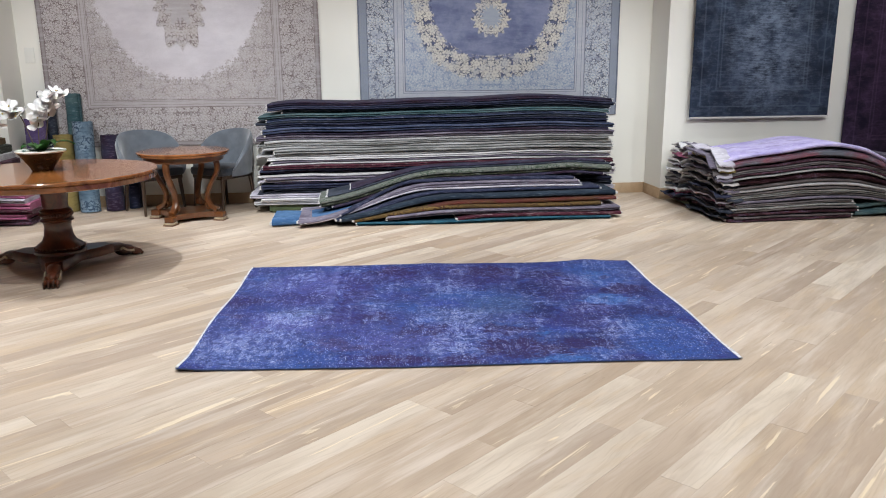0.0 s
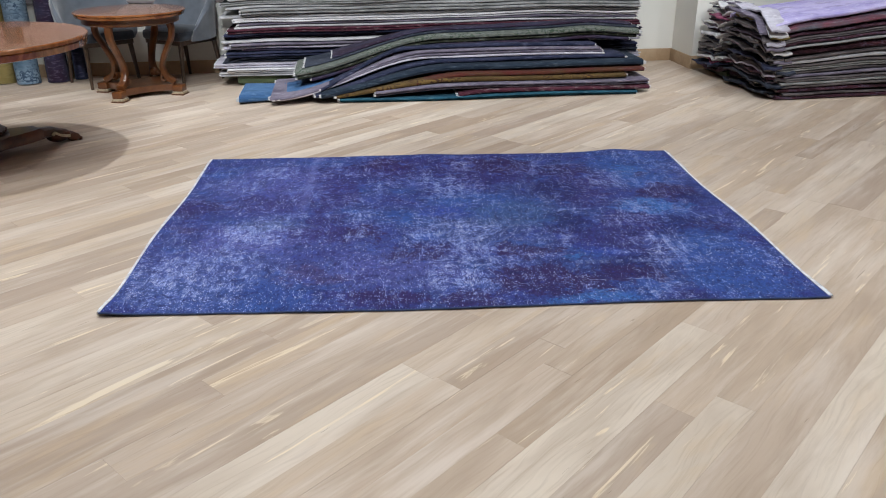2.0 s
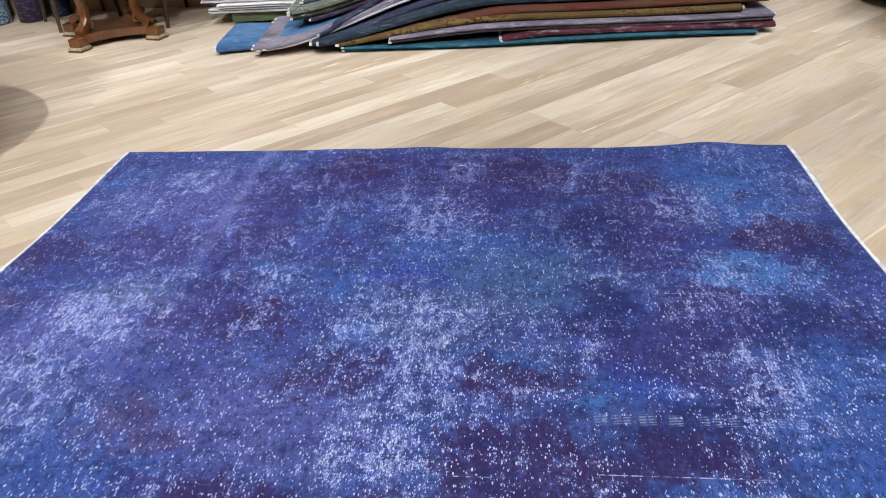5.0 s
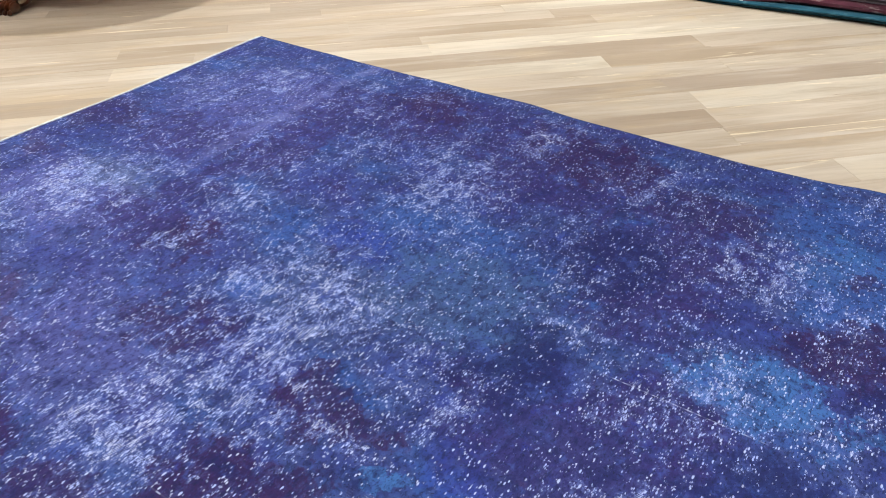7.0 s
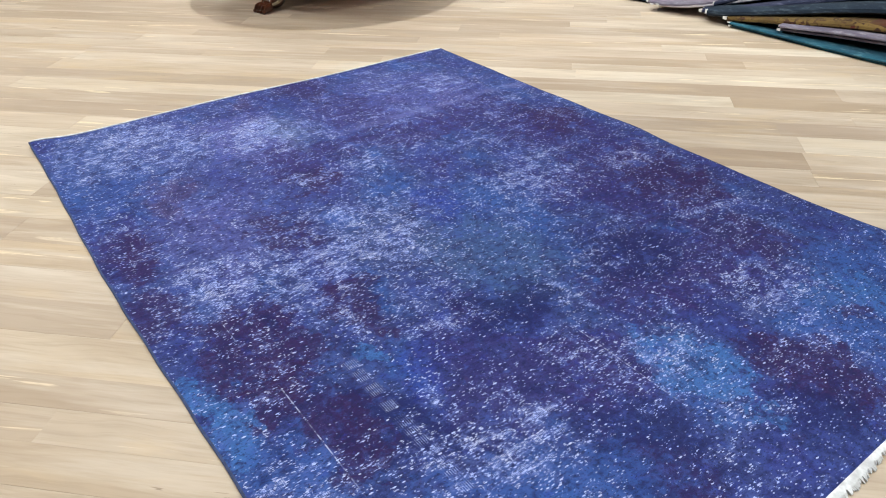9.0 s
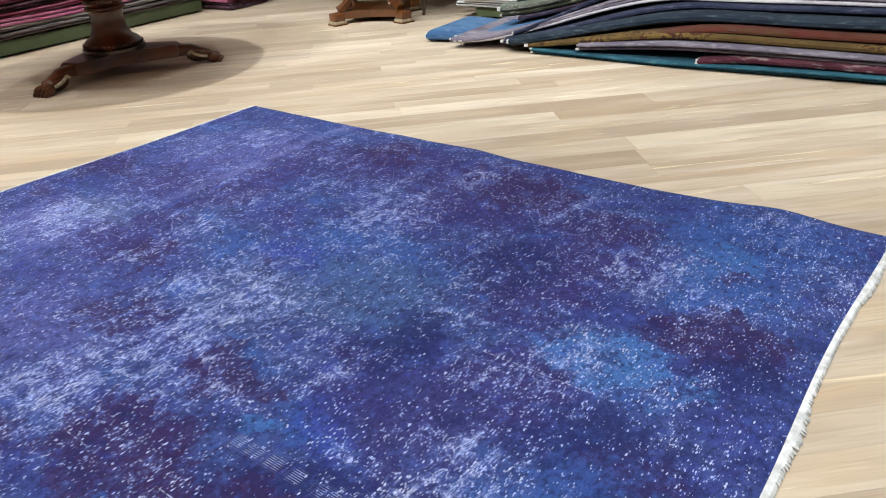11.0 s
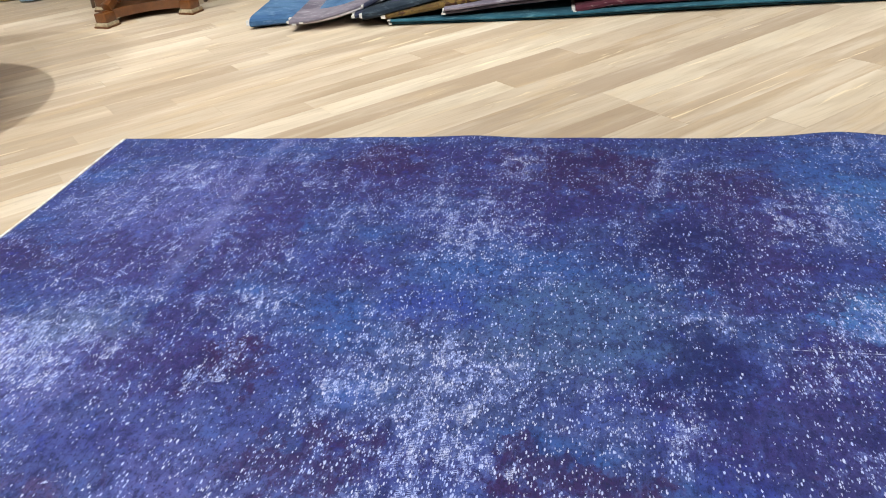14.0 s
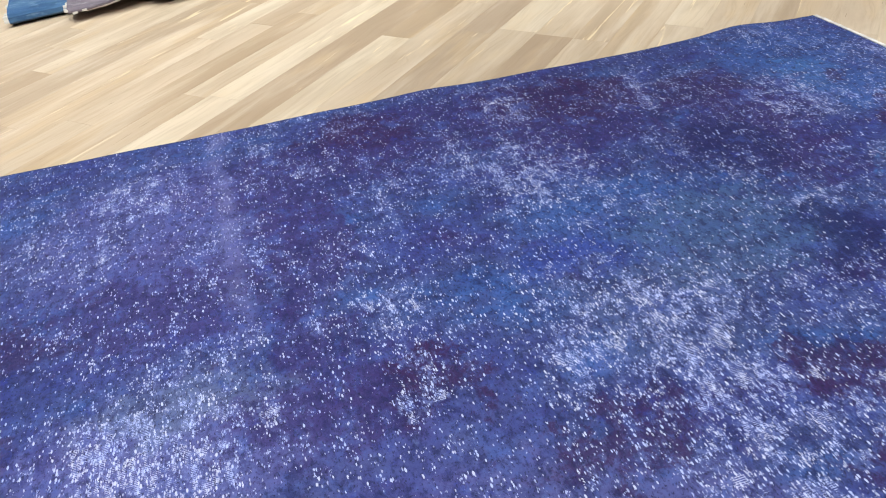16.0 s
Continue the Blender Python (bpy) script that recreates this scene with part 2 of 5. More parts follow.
    c = patch(c, 2.03, 0.065, 0.10, 0.06, sky, 0.90, 0.18)
    c = patch(c, 2.20, 0.09, 0.11, 0.08, blue, 0.85)
    c = patch(c, 1.97, 0.44, 0.035, 0.03, sky, 0.95, 0.2)
    uv = n.split(co)
    # streaked dyeing along the wefts, then blotches at three sizes
    dye = n.noise(n.scaled(co, 1.8, 13, 1), 1.5, 4, 0.6)
    c = n.mix(n.math("MULTIPLY", n.step(dye, 0.48, 0.74), 0.34), c, navy)
    mid = n.noise(n.vec("ADD", co, n.scaled(wob, 0.15, 0.15, 0)), 9.0, 8, 0.74)
    c = n.mix(n.step(mid, 0.50, 0.34, 0.0, 0.70), c, navy)
    c = n.mix(n.step(mid, 0.53, 0.66, 0.0, 0.62), c, (0.052, 0.088, 0.320))
    clot = n.noise(n.scaled(co, 30, 22, 1), 1.0, 6, 0.75)
    c = n.mix(n.step(clot, 0.49, 0.36, 0.0, 0.60), c, (0.016, 0.017, 0.092))
    c = n.mix(n.step(clot, 0.54, 0.66, 0.0, 0.45), c, (0.048, 0.090, 0.330))
    red = n.noise(n.vec("ADD", co, (3.7, 1.9, 0.0)), 13, 8, 0.74)
    c = n.mix(n.step(red, 0.58, 0.66, 0.0, 0.40), c, vivid)
    c = n.mix(n.step(red, 0.41, 0.33, 0.0, 0.45), c, (0.046, 0.024, 0.092))
    mot = n.noise(n.scaled(co, 70, 38, 1), 1.0, 5, 0.72)
    c = n.mix(n.step(mot, 0.51, 0.35, 0.0, 0.74), c, (0.012, 0.016, 0.072))
    c = n.mix(n.step(mot, 0.53, 0.72, 0.0, 0.40), c, (0.075, 0.105, 0.330))
    # worn areas, where the pale cotton ground shows
    worn = n.math("MULTIPLY", n.step(n.noise(co, 3.6, 7, 0.72), 0.34, 0.70), 0.74)

    def wear(worn, u, v, ru, rv, strength):
        off = n.scaled(n.vec("SUBTRACT", pc, (u, v, 0.0)), 1 / ru, 1 / rv, 0.0)
        return n.math("MAXIMUM", worn, n.step(n.vec("LENGTH", off), 1.7, 0.4, 0.0, strength))

    worn = wear(worn, 1.46, 1.43, 0.15, 0.20, 1.0)
    worn = wear(worn, 1.47, 0.77, 0.25, 0.23, 1.15)
    worn = wear(worn, 1.54, 0.46, 0.20, 0.13, 1.1)
    worn = wear(worn, 1.42, 0.27, 0.14, 0.15, 1.0)
    worn = wear(worn, 0.51, 0.82, 0.23, 0.15, 1.0)
    worn = wear(worn, 0.28, 0.34, 0.28, 0.32, 1.1)
    worn = wear(worn, 0.90, 0.05, 0.12, 0.06, 0.8)
    worn = wear(worn, 0.44, 1.80, 0.15, 0.14, 0.75)
    worn = wear(worn, 0.25, 1.56, 0.15, 0.14, 0.75)
    worn = wear(worn, 0.54, 1.03, 0.13, 0.07, 0.8)
    worn = wear(worn, 0.96, 0.76, 0.05, 0.06, 0.95)
    worn = wear(worn, 0.97, 1.01, 0.16, 0.09, 0.9)
    worn = wear(worn, 1.51, 0.17, 0.16, 0.11, 0.8)
    worn = wear(worn, 2.43, 0.55, 0.15, 0.17, 1.05)
    worn = wear(worn, 2.28, 0.08, 0.10, 0.07, 0.95)
    worn = wear(worn, 2.11, 1.02, 0.06, 0.05, 1.0)
    worn = wear(worn, 2.40, 1.56, 0.15, 0.15, 0.85)
    worn = wear(worn, 2.43, 1.05, 0.11, 0.09, 0.75)
    worn = wear(worn, 1.78, 0.48, 0.16, 0.07, 0.8)
    patchy = n.noise(n.scaled(co, 1.4, 1.0, 1), 15, 7, 0.74)
    worn = n.math("MULTIPLY", worn, n.step(patchy, 0.38, 0.60, 0.15, 1.38))
    column = n.noise(n.scaled(co, 24, 2.0, 1), 1.0, 4, 0.6)
    worn = n.math("MULTIPLY", worn, n.step(column, 0.38, 0.62, 0.55, 1.25))
    band = n.noise(n.scaled(co, 1.6, 26, 1), 1.0, 3, 0.6)
    worn = n.math("MULTIPLY", worn, n.step(band, 0.36, 0.60, 0.65, 1.15))
    lift = n.noise(n.scaled(co, 120, 60, 1), 1.0, 4, 0.7)
    c = n.mix(n.math("MULTIPLY", n.math("MULTIPLY", n.step(lift, 0.42, 0.60), n.step(worn, 0.10, 1.0)), 0.60), c, (0.135, 0.175, 0.455))

    clump = n.step(n.noise(n.scaled(co, 60, 42, 1), 1.0, 3, 0.6), 0.36, 0.64, 0.25, 1.8)

    def flecks(su, sv, size, base, gain, seed):
        """Single knots of bare cotton; how many show tells how worn the pile is."""
        p = n.vec("ADD", n.scaled(co, su, sv, 0.0), (seed, seed * 1.7, 0.0))
        node = n.add("ShaderNodeTexVoronoi", feature="F1")
        n.put(node.inputs["Vector"], n.vec("ADD", p, n.scaled(wob2, 0.25, 0.10, 0)))
        node.inputs["Scale"].default_value = 1.0
        pick = n.split(node.outputs["Color"])
        share = n.math("MULTIPLY", n.step(worn, 0.0, 1.1, base, base + gain, smooth=False), clump)
        wide = n.math("MULTIPLY", n.math("ADD", n.math("MULTIPLY", pick[1], 0.8), 0.6), size)
        near = n.step(n.math("DIVIDE", node.outputs["Distance"], wide), 1.0, 0.62)
        return n.math("MULTIPLY", near, n.math("LESS_THAN", pick[0], share))

    speck = n.math("MAXIMUM", flecks(205, 84, 0.45, 0.012, 0.40, 3.0), n.math("MULTIPLY", flecks(290, 125, 0.50, 0.016, 0.50, 11.0), 0.70))
    # bare wefts: fine lines, broken into short columns where the pile is gone
    weft = n.step(n.math("SINE", n.math("MULTIPLY", uv[1], 1500.0)), 0.0, 0.8)
    gap = n.step(n.noise(n.scaled(co, 85, 14, 1), 1.0, 3, 0.65), 0.46, 0.56)
    weft = n.math("MULTIPLY", n.math("MULTIPLY", weft, gap), n.step(worn, 0.78, 1.12, 0.0, 0.75))
    stripe = n.math("MULTIPLY", n.step(n.math("ABSOLUTE", n.math("SUBTRACT", uv[1], 0.392)), 0.022, 0.012), n.math("MULTIPLY", n.step(uv[0], 1.93, 2.00), n.step(uv[0], 2.62, 2.45)))
    fine = n.step(n.math("SINE", n.math("MULTIPLY", uv[1], 1150.0)), 0.2, 0.8)
    stripe = n.math("MULTIPLY", n.math("MULTIPLY", stripe, fine), n.step(n.noise(n.scaled(co, 45, 3, 1), 1.0, 2), 0.42, 0.62, 0.0, 0.55))
    weft = n.math("MAXIMUM", weft, stripe)
    tone = n.mix(n.step(n.noise(co, 17, 4, 0.7), 0.42, 0.60), (0.40, 0.47, 0.86), (0.52, 0.55, 0.80))
    c = n.mix(n.math("MAXIMUM", n.math("MULTIPLY", speck, 0.85), weft), c, tone)
    # single loose white wefts
    for u0, u1, v0 in ((2.20, 2.62, 0.955), (1.95, 2.40, 0.209), (1.62, 1.78, 0.190)):
        line = n.math("MULTIPLY", n.step(n.math("ABSOLUTE", n.math("SUBTRACT", uv[1], v0)), 0.0022, 0.0010), n.math("MULTIPLY", n.step(uv[0], u0, u0 + 0.03), n.step(uv[0], u1, u1 - 0.15)))
        line = n.math("MULTIPLY", line, n.step(n.noise(n.scaled(co, 60, 1, 1), 1.0, 1), 0.42, 0.60, 0.05, 0.6))
        c = n.mix(line, c, (0.50, 0.53, 0.76))
    # a pale fold line across one end
    crease = n.math("ADD", uv[0], n.math("MULTIPLY", n.math("SUBTRACT", n.noise(n.scaled(co, 1, 4, 1), 1.5, 3), 0.5), 0.10))
    crease = n.math("MULTIPLY", n.step(n.math("ABSOLUTE", n.math("SUBTRACT", crease, 0.66)), 0.045, 0.006), n.step(uv[1], 0.95, 1.3))
    crease = n.math("MULTIPLY", crease, n.step(n.noise(co, 9, 4, 0.7), 0.32, 0.60))
    c = n.mix(n.math("MULTIPLY", crease, 0.42), c, (0.15, 0.16, 0.38))
    pits = n.noise(n.scaled(co, 240, 130, 1), 1.0, 1)
    c = n.mix(n.math("MULTIPLY", n.math("MULTIPLY", n.step(pits, 0.60, 0.70), n.math("SUBTRACT", 1.0, speck)), 0.7), c, (0.010, 0.012, 0.045))
    knots = n.noise(n.scaled(co, 330, 190, 1), 1.0, 1, 0.5)
    n.bump(n.math("ADD", n.math("MULTIPLY", knots, 0.5), n.math("MULTIPLY", mot, 1.2)), 0.35, 0.003)
    n.put(n.bsdf.inputs["Sheen Roughness"], 0.45)
    n.put(n.bsdf.inputs["Sheen Tint"], (0.75, 0.72, 1.0, 1))
    return n.done(c, sheen=0.02, spec=0.10)


def rosettes(n, m, scale, petals, size, rand=0.7):
    """Woven flowers scattered on the plane m: body, dark outline and inner ring of each."""
    node = n.add("ShaderNodeTexVoronoi", feature="F1", voronoi_dimensions="2D")
    for key, value in (("Vector", m), ("Scale", scale), ("Randomness", rand)):
        n.put(node.inputs[key], value)
    off = n.split(n.vec("SUBTRACT", m, node.outputs["Position"]))
    turn = n.math("MULTIPLY", n.split(node.outputs["Color"])[0], 6.28)
    ang = n.math("ADD", n.math("MULTIPLY", n.math("ARCTAN2", off[1], off[0]), float(petals)), turn)
    edge = n.math("MULTIPLY", n.math("ADD", n.math("MULTIPLY", n.math("COSINE", ang), 0.27), 0.73), size / scale)
    r = n.math("DIVIDE", n.vec("LENGTH", n.join(off[0], off[1], 0.0)), edge)
    body = n.step(r, 1.02, 0.88)
    rim = n.step(n.math("ABSOLUTE", n.math("SUBTRACT", r, 1.02)), 0.22, 0.08)
    ring = n.math("MAXIMUM", n.step(r, 0.28, 0.18), n.step(n.math("ABSOLUTE", n.math("SUBTRACT", r, 0.56)), 0.12, 0.04))
    return body, rim, ring


def hanging_wool(name, w, cut, bands, colours, arch, belt, med):
    """A hanging rug, origin at the middle of its lower edge. cut: how much of the lower border is turned under;
    bands: widths of outer edge, flower border and guard; arch: centre height, half width, half height, power of the field;
    belt: outer limit of the flower garland round the field; med: height, half width, half height of the medallion."""
    n = Nodes(name, 0.95)
    co = n.coords()
    x, _, z = n.split(co)[:3]
    field, tint, ground, pale, dark, leaf, guard, warm = colours
    wob = n.math("MULTIPLY", n.math("SUBTRACT", n.noise(co, 8, 3), 0.5), 0.05)
    ax = n.math("ABSOLUTE", x)
    d = n.math("ADD", n.math("MINIMUM", n.math("SUBTRACT", w / 2, ax), n.math("ADD", z, cut)), n.math("MULTIPLY", wob, 0.25))
    m = n.join(ax, z, 0.0)
    m = n.vec("ADD", m, n.scaled(n.vec("SUBTRACT", n.noise(m, 7.0, 2, colour=True), (0.5, 0.5, 0.5)), 0.05, 0.05, 0))
    big, big_rim, big_ring = rosettes(n, m, 7.5, 6, 0.50)
    mid, mid_rim, mid_ring = rosettes(n, n.vec("ADD", m, (0.37, 0.21, 0.0)), 14.0, 5, 0.52)
    lily, lily_rim, lily_ring = rosettes(n, n.vec("ADD", m, (0.11, 0.63, 0.0)), 10.0, 4, 0.62)
    curl = n.math("SINE", n.math("ADD", n.math("MULTIPLY", n.noise(m, 8.0, 2, 0.5), 55.0), n.math("MULTIPLY", big, 4.0)))
    vine = n.step(curl, 0.62, 0.90)
    ec, eh, ev, power = arch
    ex = n.math("POWER", n.math("DIVIDE", ax, eh), power)
    ez = n.math("POWER", n.math("ABSOLUTE", n.math("DIVIDE", n.math("SUBTRACT", z, ec), ev)), power)
    e = n.math("POWER", n.math("ADD", ex, ez), 1 / power)
    e = n.math("ADD", e, n.math("ADD", n.math("MULTIPLY", mid, -0.05), n.math("MULTIPLY", wob, 1.6)))
    mc, mh, mv = med
    mang = n.math("ARCTAN2", n.math("SUBTRACT", z, mc), ax)
    r = n.vec("LENGTH", n.join(n.math("DIVIDE", ax, mh), 0.0, n.math("DIVIDE", n.math("SUBTRACT", z, mc), mv)))
    r = n.math("ADD", r, n.math("MULTIPLY", n.math("SINE", n.math("MULTIPLY", mang, 16.0)), 0.11))
    fade = n.noise(n.scaled(co, 1.2, 1, 2.6), 1.8, 6, 0.65)
    c = n.mix(n.step(fade, 0.36, 0.66), field, tint)

    def flowers(base, light, outline, heart, amount=0.9):
        """Three sizes of flowers and thin vines on a ground colour."""
        out = n.mix(n.math("MULTIPLY", vine, 0.75), base, outline)
        for body, rim, ring in ((lily, lily_rim, lily_ring), (mid, mid_rim, mid_ring), (big, big_rim, big_ring)):
            out = n.mix(n.math("MULTIPLY", rim, amount), out, outline)
            out = n.mix(n.math("MULTIPLY", body, amount), out, light)
            out = n.mix(n.math("MULTIPLY", n.math("MULTIPLY", ring, body), amount * 0.8), out, heart)
        return out

    spandrel = flowers(ground, pale, leaf, leaf, 0.62)
    garland = flowers(n.mix(0.45, field, dark), warm, dark, n.mix(0.5, warm, dark), 0.95)
    c = n.mix(n.step(e, 0.98, 1.02), c, garland)
    c = n.mix(n.step(e, belt - 0.03, belt + 0.03), c, spandrel)
    inner = n.mix(n.step(n.math("ABSOLUTE", n.math("SUBTRACT", r, 0.78)), 0.30, 0.20), ground, garland)
    c = n.mix(n.step(r, 1.05, 0.97), c, inner)
    b0, b1, b2 = bands
    border_ground = n.mix(n.step(fade, 0.40, 0.62), ground, n.mix(0.4, ground, guard))
    c = n.mix(n.step(d, b0 + b1 + b2 + 0.004, b0 + b1 + b2 - 0.004), c, guard)
    c = n.mix(n.step(d, b0 + b1 + 0.004, b0 + b1 - 0.004), c, flowers(n.mix(0.15, border_ground, dark), pale, dark, leaf, 0.92))
    c = n.mix(n.step(d, b0 + 0.004, b0 - 0.004), c, n.mix(0.35, ground, dark))
    for at, wd in ((0.008, 0.010), (b0, 0.007), (b0 + b1, 0.009), (b0 + b1 + b2 * 0.35, 0.004), (b0 + b1 + b2 * 0.8, 0.004), (b0 + b1 + b2, 0.007)):
        line = n.step(n.math("ABSOLUTE", n.math("SUBTRACT", d, at)), wd, wd * 0.4)
        c = n.mix(n.math("MULTIPLY", line, 0.65), c, dark)
    # faded and brushed along the wefts
    worn = n.noise(n.scaled(co, 3.0, 1, 34), 1.0, 6, 0.72)
    c = n.mix(n.math("MULTIPLY", n.step(worn, 0.44, 0.70), 0.34), c, tint)
    rub = n.noise(co, 4.0, 6, 0.7)
    c = n.mix(n.math("MULTIPLY", n.step(rub, 0.48, 0.68), 0.42), c, n.mix(0.5, ground, tint))
    c = n.mix(n.math("MULTIPLY", n.step(n.noise(n.scaled(co, 120, 1, 150), 1.0, 3, 0.7), 0.45, 0.72), 0.25), c, dark)
    n.bump(n.noise(n.scaled(co, 200, 200, 260), 1.0, 2), 0.4, 0.002)
    return n.done(c, sheen=0.1, spec=0.1)


def dark_wool(name, deep, mid, pale, cx, cz, rx, rz, w):
    """A dark hanging rug with a pale worn middle and faint border lines."""
    n = Nodes(name, 0.95)
    co = n.coords()
    x, _, z = n.split(co)[:3]
    r = n.vec("LENGTH", n.join(n.math("DIVIDE", n.math("SUBTRACT", x, cx), rx), 0.0, n.math("DIVIDE", n.math("SUBTRACT", z, cz), rz)))
    fade = n.math("ADD", n.math("MULTIPLY", n.noise(n.scaled(co, 5, 1, 8), 1.0, 6, 0.72), 0.62), n.math("MULTIPLY", n.noise(n.scaled(co, 9, 1, 60), 1.0, 4, 0.7), 0.38))
    big = n.noise(co, 3.0, 4, 0.6)
    c = n.mix(n.step(big, 0.35, 0.65), deep, mid)
    glow = n.math("MULTIPLY", n.step(n.math("ADD", r, n.math("MULTIPLY", big, 0.8)), 1.55, 0.7), n.step(fade, 0.38, 0.64))
    c = n.mix(n.math("MULTIPLY", glow, 0.8), c, pale)
    c = n.mix(n.math("MULTIPLY", n.step(fade, 0.46, 0.66), 0.22), c, pale)
    flor = n.cells(n.join(n.math("ABSOLUTE", x), 0.0, z), 8.0, "DISTANCE_TO_EDGE")
    c = n.mix(n.math("MULTIPLY", n.math("MULTIPLY", n.step(flor, 0.12, 0.02), n.step(big, 0.4, 0.6)), 0.10), c, pale)
    d = n.math("MINIMUM", n.math("SUBTRACT", w / 2, n.math("ABSOLUTE", x)), z)
    for k in (0.12, 0.30, 0.34):
        c = n.mix(n.math("MULTIPLY", n.step(n.math("ABSOLUTE", n.math("SUBTRACT", d, k)), 0.012, 0.004), 0.14), c, pale)
    c = n.mix(n.math("MULTIPLY", n.step(n.noise(n.scaled(co, 40, 1, 110), 1.0, 3, 0.7), 0.5, 0.75), 0.45), c, deep)
    n.bump(n.noise(n.scaled(co, 200, 200, 260), 1.0, 2), 0.4, 0.002)
    return n.done(c, sheen=0.12, spec=0.1)


PAINT = wall_paint()
CEIL = plain("ceiling_paint", (0.8, 0.79, 0.77), 0.9, scale=1.0, vary=0.05)
OAK, OAK_FAR = oak("oak_plank"), oak("oak_far", True)
OAK_PALE, OAK_BROWN = oak("oak_sapwood", tone=(0.65, 0.555, 0.455)), oak("oak_heartwood", tone=(0.41, 0.305, 0.22))
BASE = wood("skirting_oak", (0.36, 0.24, 0.14), (0.50, 0.36, 0.23), 0.5, 0.0, 2.0, 2.0)
SUB = plain("subfloor", (0.10, 0.07, 0.045), 0.9)
YEW = wood("polished_yew", (0.165, 0.050, 0.012), (0.34, 0.128, 0.036), 0.16, 0.5, 4, 22)
MAHOG = wood("dark_mahogany", (0.032, 0.007, 0.003), (0.115, 0.028, 0.009), 0.28, 0.35, 8, 8)
WALNUT = wood("walnut", (0.066, 0.020, 0.006), (0.165, 0.058, 0.017), 0.28, 0.35, 6, 14)
GILT = plain("pale_gilt", (0.55, 0.46, 0.33), 0.4, 0.35, 0.4, 50)
LEGWOOD = wood("dark_leg_wood", (0.035, 0.02, 0.013), (0.075, 0.045, 0.028), 0.4, 0.1)
GREYBLUE = plain("greyblue_velvet", (0.145, 0.162, 0.192), 0.9, 0, 0.25, 9, 0.3, 0.5)
SLATE = plain("slate_seat_fabric", (0.045, 0.055, 0.075), 0.9, 0, 0.3, 12, 0.3, 0.3)
GREEN = plain("green_paint", (0.075, 0.105, 0.048), 0.6, 0, 0.3, 6)
WHITE = plain("white_cotton", (0.62, 0.60, 0.60), 0.95, 0, 0.2, 60, 0.4)
FRAY = plain("dyed_cotton", (0.74, 0.74, 0.78), 0.95, 0, 0.35, 40, 0.4)
TAGCARD = plain("tag_card", (0.75, 0.74, 0.72), 0.7, 0, 0.05)
PETAL = plain("petal", (0.90, 0.88, 0.87), 0.6, 0, 0.05, 20)
PETAL.node_tree.nodes["Principled BSDF"].inputs["Subsurface Weight"].default_value = 0.5
PETAL.node_tree.nodes["Principled BSDF"].inputs["Subsurface Radius"].default_value = (0.02, 0.02, 0.02)
STEM = plain("orchid_stem", (0.10, 0.07, 0.05), 0.6)
LEAF = plain("orchid_leaf", (0.05, 0.16, 0.035), 0.35, 0, 0.3, 15)
MOSS = plain("moss", (0.10, 0.19, 0.16), 0.9, 0, 0.4, 30)
GLAZE = plain("brown_glaze", (0.034, 0.017, 0.010), 0.14, 0, 0.85, 26)
YOLK = plain("flower_heart", (0.55, 0.42, 0.12), 0.6)
PLASTIC = plain("white_plastic", (0.72, 0.71, 0.67), 0.4, 0, 0.03)

# ---------------------------------------------------------------- mesh tools


def part(name, bm, material, parent=None, label="", smooth=True):
    me = bpy.data.meshes.new(name)
    bmesh.ops.recalc_face_normals(bm, faces=bm.faces)
    bm.to_mesh(me)
    bm.free()
    me.materials.append(material)
    if smooth:
        me.polygons.foreach_set("use_smooth", [True] * len(me.polygons))
        me.set_sharp_from_angle(angle=radians(38))
    ob = new(name, me)
    if parent:
        ob.parent = parent
    if label:
        ob["label"] = label
    return ob


def empty(name, m):
    ob = new(name)
    ob.matrix_world = m
    return ob


def box(bm, x0, y0, z0, x1, y1, z1, bevel=0.0):
    made = bmesh.ops.create_cube(bm, size=1.0, matrix=Matrix.Translation(((x0 + x1) / 2, (y0 + y1) / 2, (z0 + z1) / 2)) @ Matrix.Diagonal((x1 - x0, y1 - y0, z1 - z0, 1)))
    if bevel:
        edges = list({e for v in made["verts"] for e in v.link_edges})
        bmesh.ops.bevel(bm, geom=edges, offset=bevel, segments=2, affect="EDGES", profile=0.6)
    return bm


def boxed(*a, bevel=0.0):
    return box(bmesh.new(), *a, bevel=bevel)


def lathe(bm, profile, seg=32, at=(0, 0, 0), flute=0.0, nflute=0):
    """Turns (radius, height) pairs about z."""
    rings = []
    for r, z in profile:
        ring = []
        for k in range(seg):
            a = 2 * math.pi * k / seg
            rr = r * (1 + flute * math.cos(nflute * a))
            ring.append(bm.verts.new((at[0] + rr * math.cos(a), at[1] + rr * math.sin(a), at[2] + z)))
        rings.append(ring)
    for a, b in zip(rings, rings[1:]):
        for k in range(seg):
            bm.faces.new((a[k], a[(k + 1) % seg], b[(k + 1) % seg], b[k]))
    bm.faces.new(rings[0][::-1])
    bm.faces.new(rings[-1])
    return bm


